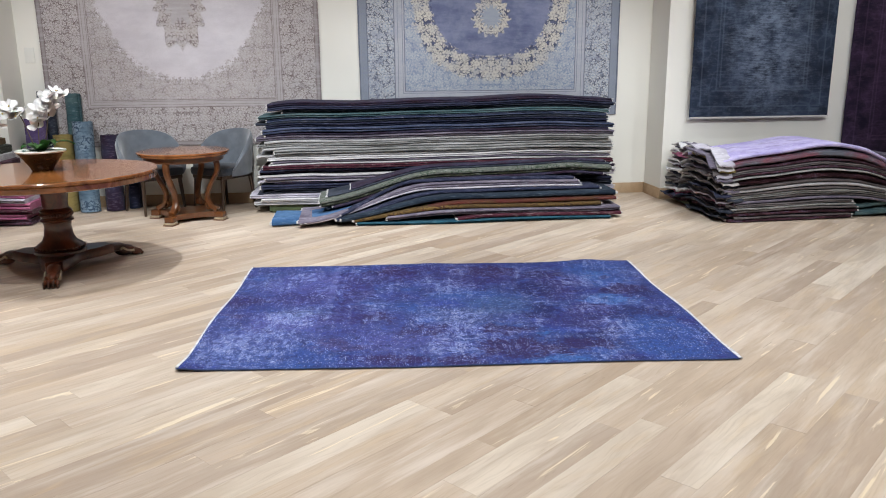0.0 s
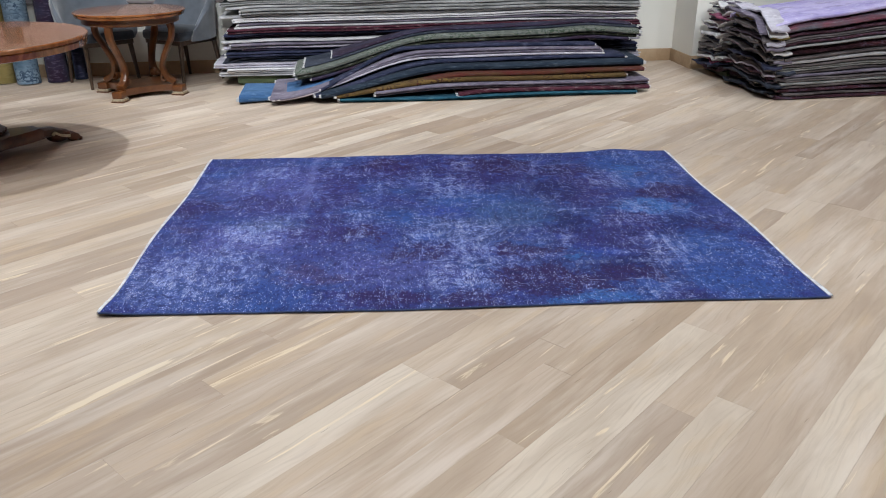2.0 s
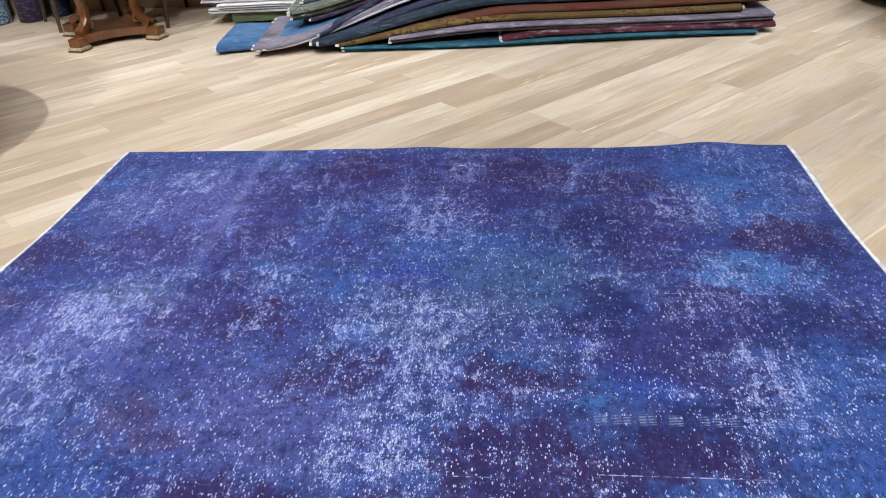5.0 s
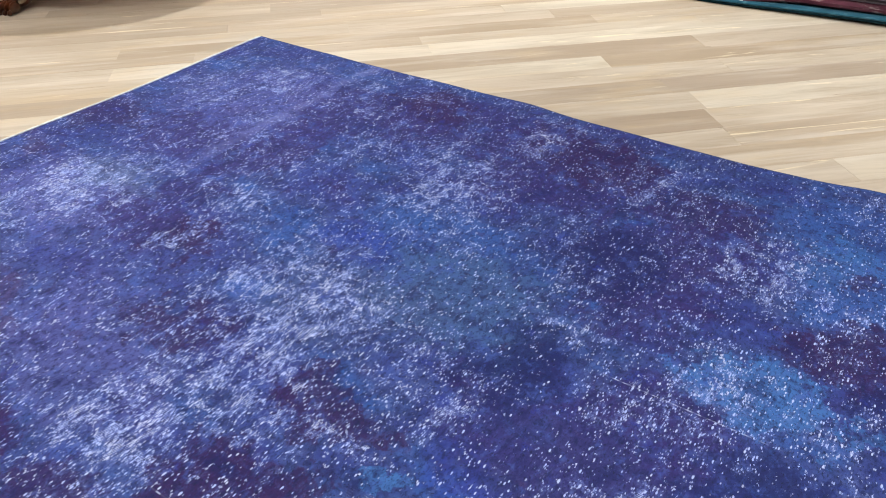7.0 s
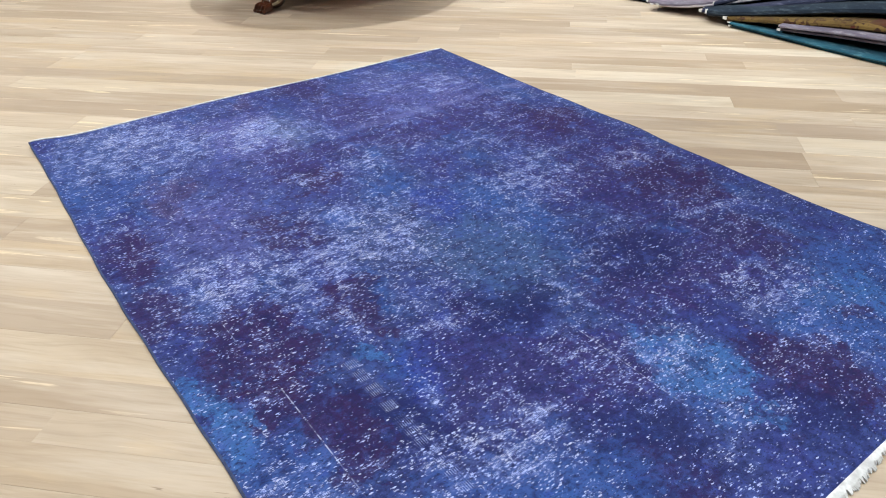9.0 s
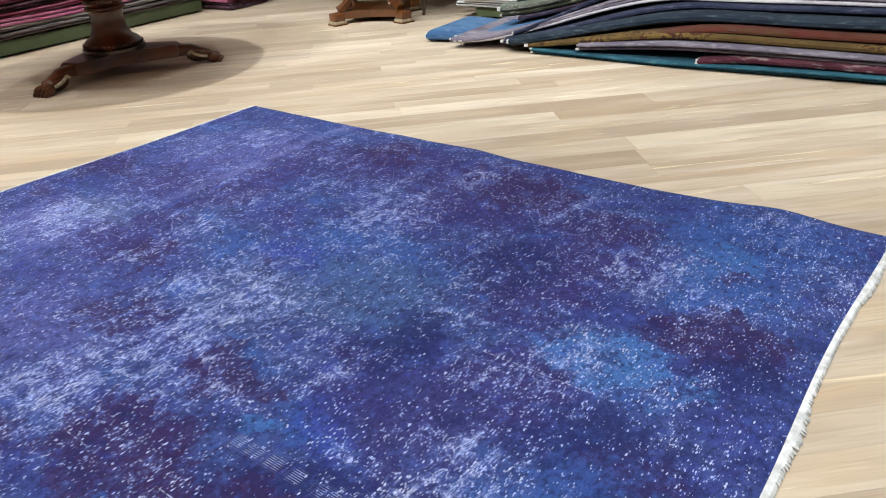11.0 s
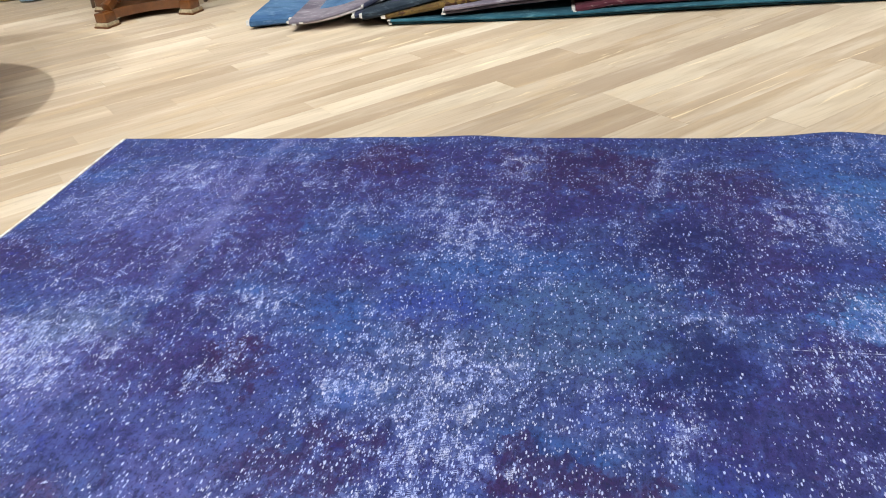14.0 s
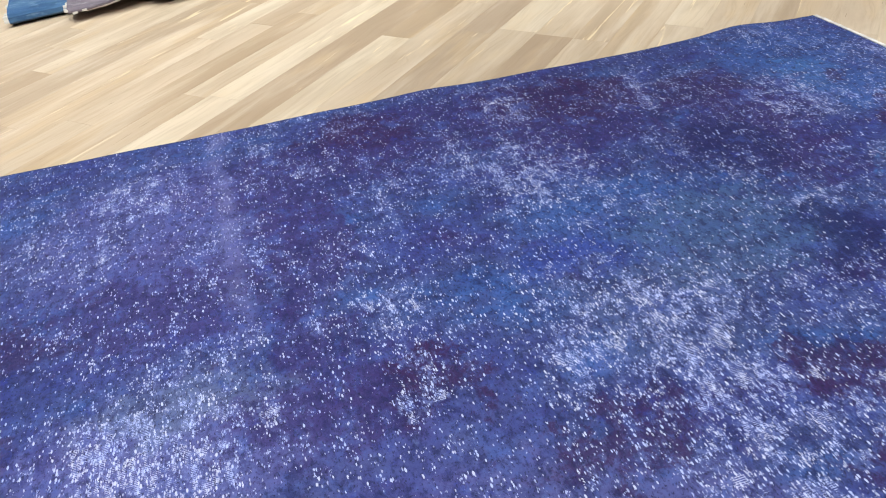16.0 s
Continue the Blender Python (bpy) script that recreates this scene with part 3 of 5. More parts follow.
def sweep(bm, points, widths, side, seg=8):
    """A rounded bar along points; widths are (across, along the side vector) half sizes per point."""
    pts = [Vector(p) for p in points]
    side = Vector(side).normalized()
    rings = []
    for i, p in enumerate(pts):
        t = (pts[min(i + 1, len(pts) - 1)] - pts[max(i - 1, 0)]).normalized()
        nrm = t.cross(side).normalized()
        a, b = widths[i]
        ring = []
        for k in range(seg):
            th = 2 * math.pi * (k + 0.5) / seg
            cx, sx = math.cos(th), math.sin(th)
            cx = math.copysign(abs(cx) ** 0.6, cx)
            sx = math.copysign(abs(sx) ** 0.6, sx)
            ring.append(bm.verts.new(p + nrm * a * cx + side * b * sx))
        rings.append(ring)
    for r, q in zip(rings, rings[1:]):
        for k in range(seg):
            bm.faces.new((r[k], r[(k + 1) % seg], q[(k + 1) % seg], q[k]))
    bm.faces.new(rings[0][::-1])
    bm.faces.new(rings[-1])
    return bm


def smooth_curve(points, n=6):
    """Catmull-Rom through the points."""
    p = [Vector(q) for q in points]
    p = [2 * p[0] - p[1]] + p + [2 * p[-1] - p[-2]]
    out = []
    for i in range(1, len(p) - 2):
        for k in range(n):
            t = k / n
            out.append(0.5 * (2 * p[i] + (p[i + 1] - p[i - 1]) * t + (2 * p[i - 1] - 5 * p[i] + 4 * p[i + 1] - p[i + 2]) * t * t + (3 * p[i] - p[i - 1] - 3 * p[i + 1] + p[i + 2]) * t ** 3))
    out.append(p[-2])
    return out


def blob(bm, at, size, rot=None, u=12, v=8):
    m = Matrix.Translation(at) @ (rot or Matrix.Identity(4)) @ Matrix.Diagonal((*size, 1))
    bmesh.ops.create_uvsphere(bm, u_segments=u, v_segments=v, radius=1.0, matrix=m)
    return bm


# ---------------------------------------------------------------- the shell of the room
BACK_Y, SIDE_Y, NICHE_L, NICHE_R = 5.16, 4.66, -2.62, 4.47
WEST, EAST, SOUTH = -7.0, 9.0, -7.5


def wall(name, x0, y0, x1, y1):
    ob = part(name, boxed(x0, y0, 0, x1, y1, CEILING), PAINT, smooth=False)
    return tagged(ob, "smooth off-white painted showroom wall", "wall", kind="structure")


wall("wall_back", NICHE_L - 0.12, BACK_Y, NICHE_R + 0.12, BACK_Y + 0.14)
wall("wall_return_right", NICHE_R, SIDE_Y, NICHE_R + 0.12, BACK_Y)
wall("wall_return_left", NICHE_L - 0.12, SIDE_Y, NICHE_L, BACK_Y)
wall("wall_side_right", NICHE_R + 0.12, SIDE_Y, EAST, SIDE_Y + 0.14)
wall("wall_side_left", WEST, SIDE_Y, NICHE_L - 0.12, SIDE_Y + 0.14)
wall("wall_west", WEST - 0.14, SOUTH, WEST, SIDE_Y + 0.14)
wall("wall_east", EAST, SOUTH, EAST + 0.14, SIDE_Y + 0.14)
wall("wall_south", WEST, SOUTH - 0.14, EAST, SOUTH)
tagged(part("ceiling", boxed(WEST, SOUTH, CEILING, EAST, BACK_Y + 0.14, CEILING + 0.15), CEIL, smooth=False), "plain white painted showroom ceiling", "ceiling", kind="structure")


def skirting(name, x0, y0, x1, y1):
    ob = part(name, boxed(x0, y0, 0.0, x1, y1, 0.125, bevel=0.004), BASE)
    return tagged(ob, "pale oak baseboard along the wall", "baseboard", kind="structure")


skirting("baseboard_back", NICHE_L + 0.016, BACK_Y - 0.016, NICHE_R - 0.016, BACK_Y - 0.001)
skirting("baseboard_return_right", NICHE_R - 0.016, SIDE_Y - 0.016, NICHE_R - 0.001, BACK_Y - 0.001)
skirting("baseboard_return_left", NICHE_L + 0.001, SIDE_Y - 0.016, NICHE_L + 0.016, BACK_Y - 0.001)
skirting("baseboard_side_right", NICHE_R, SIDE_Y - 0.016, EAST, SIDE_Y - 0.001)
skirting("baseboard_side_left", WEST, SIDE_Y - 0.016, NICHE_L, SIDE_Y - 0.001)

plate = part("wall_switch_plate", boxed(-2.55, BACK_Y - 0.012, 1.60, -2.45, BACK_Y - 0.001, 1.76, bevel=0.004), PLASTIC)
tagged(plate, "small cream plastic cover plate on the wall", "switch plate")

# ---------------------------------------------------------------- the rug on the floor
RUG_L, RUG_W, RUG_T = 2.95, 2.09, 0.009


def rug_edge(u, v):
    """Where a point of the rug lies: its edges wander a little, one corner curls up, a few humps."""
    dx = 0.008 * math.sin(5.1 * v + 0.6) * (1 - 2 * u / RUG_L) - (0.019 + 0.012 * u / RUG_L) * v / RUG_W
    k = max(0.0, (v / RUG_W - 0.85) / 0.15)
    dy = 0.004 * (u / RUG_L) * (v / RUG_W) + 0.0011 * math.sin(23 * u + 2 * v) * (2 * v / RUG_W - 1) + k * (0.007 * math.exp(-((u - 1.40) / 0.10) ** 2) + 0.014 * math.exp(-((u - 2.62) / 0.16) ** 2) - 0.006 * math.sin(4 * u))
    k2 = max(0.0, (0.15 - v / RUG_W) / 0.15)
    dy += k2 * 0.008 * math.sin(3.0 * u + 1.0)
    z = 0.014 * math.exp(-(((u - 0.0) / 0.10) ** 2 + ((v - 0.02) / 0.10) ** 2)) + k * 0.006 * math.exp(-((u - 1.40) / 0.12) ** 2)
    z += 0.004 * (math.sin(9 * u + 2 * v) * 0.5 + 0.5) * math.exp(-min(v, RUG_W - v, u, RUG_L - u) / 0.15) * 0.6
    z += k * 0.010 * math.exp(-((u - 2.62) / 0.14) ** 2)
    return u + dx, v + dy, z


def floor_rug():
    th = -4.3
    rug = empty("area_rug", pose(0, 0, 0.0, 0, 0, th))
    nu, nv = 118, 84
    bm = bmesh.new()
    top = [[bm.verts.new(Vector(rug_edge(RUG_L * i / nu, RUG_W * j / nv)) + Vector((0, 0, RUG_T))) for j in range(nv + 1)] for i in range(nu + 1)]
    low = [[bm.verts.new(top[i][j].co - Vector((0, 0, RUG_T - 0.0015))) if i in (0, nu) or j in (0, nv) else None for j in range(nv + 1)] for i in range(nu + 1)]
    for i in range(nu):
        for j in range(nv):
            bm.faces.new((top[i][j], top[i + 1][j], top[i + 1][j + 1], top[i][j + 1]))
    for i in range(nu):
        bm.faces.new((low[i][0], low[i + 1][0], top[i + 1][0], top[i][0]))
        bm.faces.new((low[i + 1][nv], low[i][nv], top[i][nv], top[i + 1][nv]))
    for j in range(nv):
        bm.faces.new((low[0][j + 1], low[0][j], top[0][j], top[0][j + 1]))
        bm.faces.new((low[nu][j], low[nu][j + 1], top[nu][j + 1], top[nu][j]))
    bm.faces.new([low[i][0] for i in range(nu, -1, -1)] + [low[0][j] for j in range(1, nv + 1)] + [low[i][nv] for i in range(1, nu + 1)] + [low[nu][j] for j in range(nv - 1, 0, -1)])
    part("rug_face", bm, blue_rug_wool(), rug)
    cord = plain("selvedge_cord", (0.045, 0.065, 0.160), 0.9, 0, 0.4, 60, 0.4)
    for v in (0.0, RUG_W):
        pts = []
        for i in range(nu + 1):
            x, y, z = rug_edge(RUG_L * i / nu, v)
            pts.append((x, y + (-0.003 if v == 0 else 0.003), z + 0.0058))
        part("selvedge", sweep(bmesh.new(), pts, [(0.0035, 0.0035)] * len(pts), (0, 0, 1), 6), cord, rug, "dark navy overcast side cord")
    rnd = random.Random(4)
    for u, sgn in ((0.0, -1), (RUG_L, 1)):
        bm = bmesh.new()
        y = 0.004
        while y < RUG_W - 0.004:
            x0, y0, z0 = rug_edge(u, y)
            wave = 0.75 + 0.3 * math.sin(y * 7 + 1) + 0.2 * math.sin(y * 19)
            ln = (0.013 + 0.010 * rnd.random()) * max(0.7, wave) * (0.6 if sgn < 0 else 0.95)
            w = 0.0030
            h = z0 + RUG_T
            a = rnd.uniform(-0.004, 0.004)
            q = [(x0 - sgn * 0.005, y0 - w, h + 0.003), (x0 - sgn * 0.005, y0 + w, h + 0.003), (x0 + sgn * ln * 0.6, y0 + w, h + 0.002), (x0 + sgn * ln * 0.6, y0 - w, h + 0.002),
                 (x0 + sgn * ln, y0 + w * 0.5 + a, h * 0.45 + 0.001), (x0 + sgn * ln, y0 - w * 0.5 + a, h * 0.45 + 0.001)]
            vs = [bm.verts.new(p) for p in q] + [bm.verts.new((p[0], p[1], max(0.0006, p[2] - 0.003))) for p in q]
            for f in ((0, 1, 2, 3), (3, 2, 4, 5), (9, 8, 7, 6), (11, 10, 8, 9), (0, 6, 7, 1), (1, 7, 8, 2), (2, 8, 10, 4), (4, 10, 11, 5), (5, 11, 9, 3), (3, 9, 6, 0)):
                bm.faces.new([vs[k] for k in f])
            y += rnd.uniform(0.0022, 0.0040)
        tagged(part("fringe", bm, FRAY, rug, "short frayed bluish white cotton fringe", smooth=False), kind="stuff")
    return tagged(rug, "worn overdyed blue and purple wool rug lying on oak floor", "rug")


floor_rug()

# ---------------------------------------------------------------- rugs on the walls


def wall_rug(name, x0, x1, z0, z1, y, material, label, fringe=False, wave=0.006, seed=1):
    w, h = x1 - x0, z1 - z0
    rug = empty(name, pose((x0 + x1) / 2, y, z0))
    bm = bmesh.new()
    nx, nz = 40, 30
    front = []
    for i in range(nx + 1):
        row = []
        for k in range(nz + 1):
            x, z = -w / 2 + w * i / nx, h * k / nz
            ed = 0.008 * noise.noise((z * 1.3, seed, 0)) if i in (0, nx) else 0
            ez = 0.007 * noise.noise((x * 1.7, seed, 5)) if k == 0 else 0
            row.append(bm.verts.new((x + ed, -0.012 - wave * (1 + noise.noise((x * 1.6, z * 0.5, seed))), z + ez)))
        front.append(row)
    back = [[bm.verts.new(v.co + Vector((0, 0.010, 0))) for v in row] for row in front]
    for i in range(nx):
        for k in range(nz):
            bm.faces.new((front[i][k], front[i + 1][k], front[i + 1][k + 1], front[i][k + 1]))
            bm.faces.new((back[i][k + 1], back[i + 1][k + 1], back[i + 1][k], back[i][k]))
    for i in range(nx):
        bm.faces.new((front[i][0], back[i][0], back[i + 1][0], front[i + 1][0]))
        bm.faces.new((front[i + 1][nz], back[i + 1][nz], back[i][nz], front[i][nz]))
    for k in range(nz):
        bm.faces.new((front[0][k + 1], back[0][k + 1], back[0][k], front[0][k]))
        bm.faces.new((front[nx][k], back[nx][k], back[nx][k + 1], front[nx][k + 1]))
    part("rug_face", bm, material, rug)
    if fringe:
        bm = bmesh.new()
        rnd = random.Random(seed)
        x = -w / 2
        while x < w / 2:
            d = rnd.uniform(0.010, 0.018)
            box(bm, x, -0.020, -d, x + 0.012, -0.012, 0.006)
            x += 0.014
        tagged(part("fringe", bm, WHITE, rug, "white cotton fringe along the lower edge", smooth=False), kind="stuff")
        part("hanging_batten", boxed(-w / 2 + 0.05, -0.004, h - 0.08, w / 2 - 0.05, 0.062, h - 0.03), WALNUT, rug)
    return tagged(rug, label, "wall rug")


WL = hanging_wool("grey_mauve_wool", 2.98, 0.0, (0.05, 0.38, 0.08), ((0.50, 0.465, 0.50), (0.58, 0.545, 0.575), (0.375, 0.345, 0.352), (0.50, 0.465, 0.465), (0.150, 0.112, 0.108), (0.215, 0.170, 0.165), (0.40, 0.365, 0.37), (0.45, 0.41, 0.40)),
                  (1.95, 0.92, 1.21, 2.0), 1.0, (1.62, 0.26, 0.58))
WR = hanging_wool("blue_grey_wool", 3.03, 0.22, (0.10, 0.305, 0.115), ((0.108, 0.124, 0.225), (0.215, 0.232, 0.345), (0.335, 0.365, 0.425), (0.52, 0.52, 0.53), (0.050, 0.056, 0.092), (0.135, 0.190, 0.310), (0.42, 0.42, 0.46), (0.62, 0.575, 0.51)),
                  (1.50, 0.69, 0.81, 2.6), 1.30, (1.12, 0.21, 0.21))
wall_rug("wall_rug", -2.38, 0.60, 0.68, 4.10, BACK_Y, WL, "large faded grey and mauve oriental rug hanging on the wall", seed=2)
wall_rug("wall_rug", 1.035, 4.065, 0.95, 4.10, BACK_Y, WR, "blue-grey oriental rug with cream flowers hanging on the wall", seed=5)
DK = dark_wool("midnight_wool", (0.013, 0.017, 0.031), (0.028, 0.040, 0.070), (0.18, 0.22, 0.30), 0.05, 0.80, 0.55, 0.85, 1.68)
wall_rug("wall_rug", 4.735, 6.405, 0.935, 3.60, SIDE_Y - 0.06, DK, "dark navy rug with a worn pale middle hanging on the wall", fringe=True, seed=8)
PK = dark_wool("aubergine_wool", (0.013, 0.008, 0.021), (0.038, 0.020, 0.050), (0.17, 0.10, 0.19), 0.2, 1.4, 0.6, 0.9, 1.9)
wall_rug("wall_rug", 6.63, 8.58, 0.35, 3.60, SIDE_Y - 0.04, PK, "dark aubergine rug hanging on the wall", seed=9)

# ---------------------------------------------------------------- folded rugs in piles
TONES = {
    "navy": wool("navy_wool", (0.0149, 0.0188, 0.0422), (0.0360, 0.0390, 0.0750), (0.2, 0.2, 0.3), 0.35),
    "plum": wool("plum_wool", (0.0273, 0.0149, 0.0298), (0.0360, 0.0330, 0.0630), (0.2, 0.16, 0.24), 0.4),
    "teal": wool("teal_wool", (0.045, 0.095, 0.110), (0.085, 0.135, 0.145), (0.25, 0.3, 0.34), 0.4),
    "denim": wool("denim_wool", (0.0341, 0.0465, 0.0930), (0.0750, 0.0900, 0.1575), (0.3, 0.32, 0.42), 0.45),
    "violet": wool("violet_wool", (0.070, 0.045, 0.120), (0.115, 0.080, 0.180), (0.24, 0.2, 0.32), 0.4),
    "mauve": wool("mauve_wool", (0.105, 0.088, 0.125), (0.19, 0.165, 0.21), (0.42, 0.39, 0.45), 0.45),
    "stone": wool("stone_wool", (0.34, 0.33, 0.34), (0.47, 0.46, 0.47), (0.68, 0.67, 0.68), 0.5),
    "pewter": wool("pewter_wool", (0.19, 0.19, 0.185), (0.30, 0.295, 0.295), (0.55, 0.55, 0.55), 0.5),
    "cream": wool("cream_wool", (0.55, 0.53, 0.54), (0.68, 0.66, 0.67), (0.82, 0.8, 0.82), 0.5),
    "burgundy": wool("burgundy_wool", (0.0465, 0.0099, 0.0186), (0.0900, 0.0263, 0.0413), (0.4, 0.33, 0.33), 0.5),
    "lilac": wool("lilac_wool", (0.36, 0.33, 0.39), (0.5, 0.47, 0.53), (0.72, 0.7, 0.74), 0.5),
    "slate": wool("slate_wool", (0.0223, 0.0273, 0.0422), (0.0450, 0.0510, 0.0720), (0.22, 0.23, 0.28), 0.4),
    "gold": wool("gold_wool", (0.075, 0.046, 0.018), (0.14, 0.088, 0.03), (0.06, 0.02, 0.02), 0.6, (0.04, 0.018, 0.012)),
    "moss": wool("moss_wool", (0.0174, 0.0195, 0.0125), (0.0357, 0.0378, 0.0252), (0.36, 0.37, 0.33), 0.5),
    "floral": wool("floral_wool", (0.0975, 0.1050, 0.0915), (0.1500, 0.1575, 0.1395), (0.38, 0.38, 0.36), 0.5, (0.042, 0.062, 0.04)),
    "azure": wool("azure_wool", (0.038, 0.095, 0.215), (0.07, 0.145, 0.28), (0.2, 0.3, 0.44), 0.45, None),
    "petrol": wool("petrol_wool", (0.0112, 0.0496, 0.0806), (0.0225, 0.0938, 0.1387), (0.15, 0.28, 0.34), 0.4),
    "steel": wool("steel_wool", (0.0127, 0.0193, 0.0328), (0.0248, 0.0360, 0.0540), (0.14, 0.18, 0.22), 0.35, None),
    "rust": wool("rust_wool", (0.085, 0.018, 0.014), (0.075, 0.036, 0.018), (0.11, 0.07, 0.08), 0.5, None),
    "pink": wool("pink_wool", (0.30, 0.075, 0.155), (0.40, 0.135, 0.225), (0.55, 0.35, 0.42), 0.5),
    "orchid": wool("orchid_wool", (0.36, 0.31, 0.58), (0.50, 0.44, 0.68), (0.70, 0.66, 0.78), 0.6),
    "tapestry": wool("tapestry_wool", (0.1190, 0.1275, 0.1615), (0.2295, 0.0808, 0.1105), (0.30, 0.32, 0.36), 0.55),
    "taupe": wool("taupe_wool", (0.085, 0.072, 0.074), (0.145, 0.125, 0.128), (0.30, 0.27, 0.28), 0.4, None),
    "wine": wool("wine_wool", (0.0248, 0.0087, 0.0136), (0.0615, 0.0195, 0.0300), (0.24, 0.13, 0.17), 0.45, (0.10, 0.07, 0.11)),
    "olive": wool("olive_wool", (0.20, 0.155, 0.055), (0.26, 0.20, 0.075), (0.32, 0.27, 0.14), 0.4),
    "icy": wool("icy_wool", (0.1, 0.155, 0.215), (0.2, 0.27, 0.34), (0.035, 0.06, 0.11), 0.9, (0.05, 0.08, 0.13)),
}
KIND = {"floral": "grey-green floral", "tapestry": "multicoloured", "icy": "mottled pale blue", "stone": "pale grey", "pewter": "olive grey", "orchid": "pale lilac", "steel": "steel blue", "azure": "bright blue", "petrol": "petrol blue"}


def folded_rug(x0, x1, yf, yb, low, thick, tone, lobes=2, group="", where="in a pile", fringe=(1, 1), seed=0, lean=None, step=0.09):
    """A rug folded into a long flat parcel: rounded folds in front, wavy along x, cotton fringe at its ends.
    low(x) gives the height of its underside, thick(x) its thickness, lean(x) a shift of its front."""
    rnd = random.Random(seed)
    ph = rnd.uniform(0, 9)
    rug = empty("folded_rug", pose((x0 + x1) / 2, yf, low((x0 + x1) / 2)))
    org = Vector(((x0 + x1) / 2, yf, low((x0 + x1) / 2)))
    n = max(8, int((x1 - x0) / step))
    bm = bmesh.new()
    rings = []
    for i in range(n + 1):
        x = x0 + (x1 - x0) * i / n
        zb, t = low(x), thick(x)
        sh = (lean(x) if lean else 0.0) + 0.008 * noise.noise((x * 1.7 + ph, seed, 0)) + 0.005 * noise.noise((x * 5 + ph, seed, 3))
        jx = 0.008 * noise.noise((seed * 1.7, i, 0)) if 0 < i < n else 0
        ring = []
        for lb in range(lobes):
            h = t / lobes
            zc = zb + h * (lb + 0.5)
            bulge = 0.5 * h * (1.0 + 0.3 * math.sin(ph + lb * 2.1 + x * 2))
            off = 0.016 * math.sin(ph * 3 + lb * 1.7 + 0.4 * x)
            for a in (-85, -55, -20, 20, 55, 85):
                ca, sa = math.cos(radians(a)), math.sin(radians(a))
                ring.append(bm.verts.new(Vector((x + jx, yf + sh + off + bulge * (1 - ca) * 1.9, zc + 0.5 * h * sa * (0.90 if lobes > 1 else 0.96))) - org))
        ring.append(bm.verts.new(Vector((x + jx, yb, zb + t)) - org))
        ring.append(bm.verts.new(Vector((x + jx, yb, zb)) - org))
        rings.append(ring)
    m = len(rings[0])
    for a, b in zip(rings, rings[1:]):
        for k in range(m):
            bm.faces.new((a[k], a[(k + 1) % m], b[(k + 1) % m], b[k]))
    bm.faces.new(rings[0])
    bm.faces.new(rings[-1][::-1])
    part("body", bm, TONES[tone], rug)
    for end, on in zip((0, -1), fringe):
        if not on:
            continue
        bm = bmesh.new()
        x = x0 if end == 0 else x1
        sg = -1 if end == 0 else 1
        sh = lean(x) if lean else 0.0
        for lb in range(lobes):
            h = thick(x) / lobes
            y = yf + sh + 0.004
            while y < min(yb, yf + 0.5):
                d = rnd.uniform(0.008, 0.022)
                zc = low(x) + h * (lb + 0.5 + rnd.uniform(-0.2, 0.2))
                bx0, bx1 = sorted((x - sg * 0.004, x + sg * d))
                box(bm, bx0 - org.x, y - org.y, zc - h * 0.22 - org.z, bx1 - org.x, y + 0.02 - org.y, zc + h * 0.20 - org.z)
                y += rnd.uniform(0.028, 0.06)
        tagged(part("fringe", bm, WHITE, rug, "white cotton fringe", smooth=False), kind="stuff")
    return tagged(rug, f"folded {KIND.get(tone, tone)} wool rug {where}", "rug", group)


def swell(x, k=1.0):
    """The tall pile sags at its ends and rises a little past its middle."""
    return k * (0.045 * math.exp(-((x - 2.4) / 0.9) ** 2) + 0.013 * math.sin(2.2 * x + 0.5) + 0.007 * math.sin(4.3 * x + 1.0) - 0.03 * math.exp(-((x + 0.05) / 0.25) ** 2))


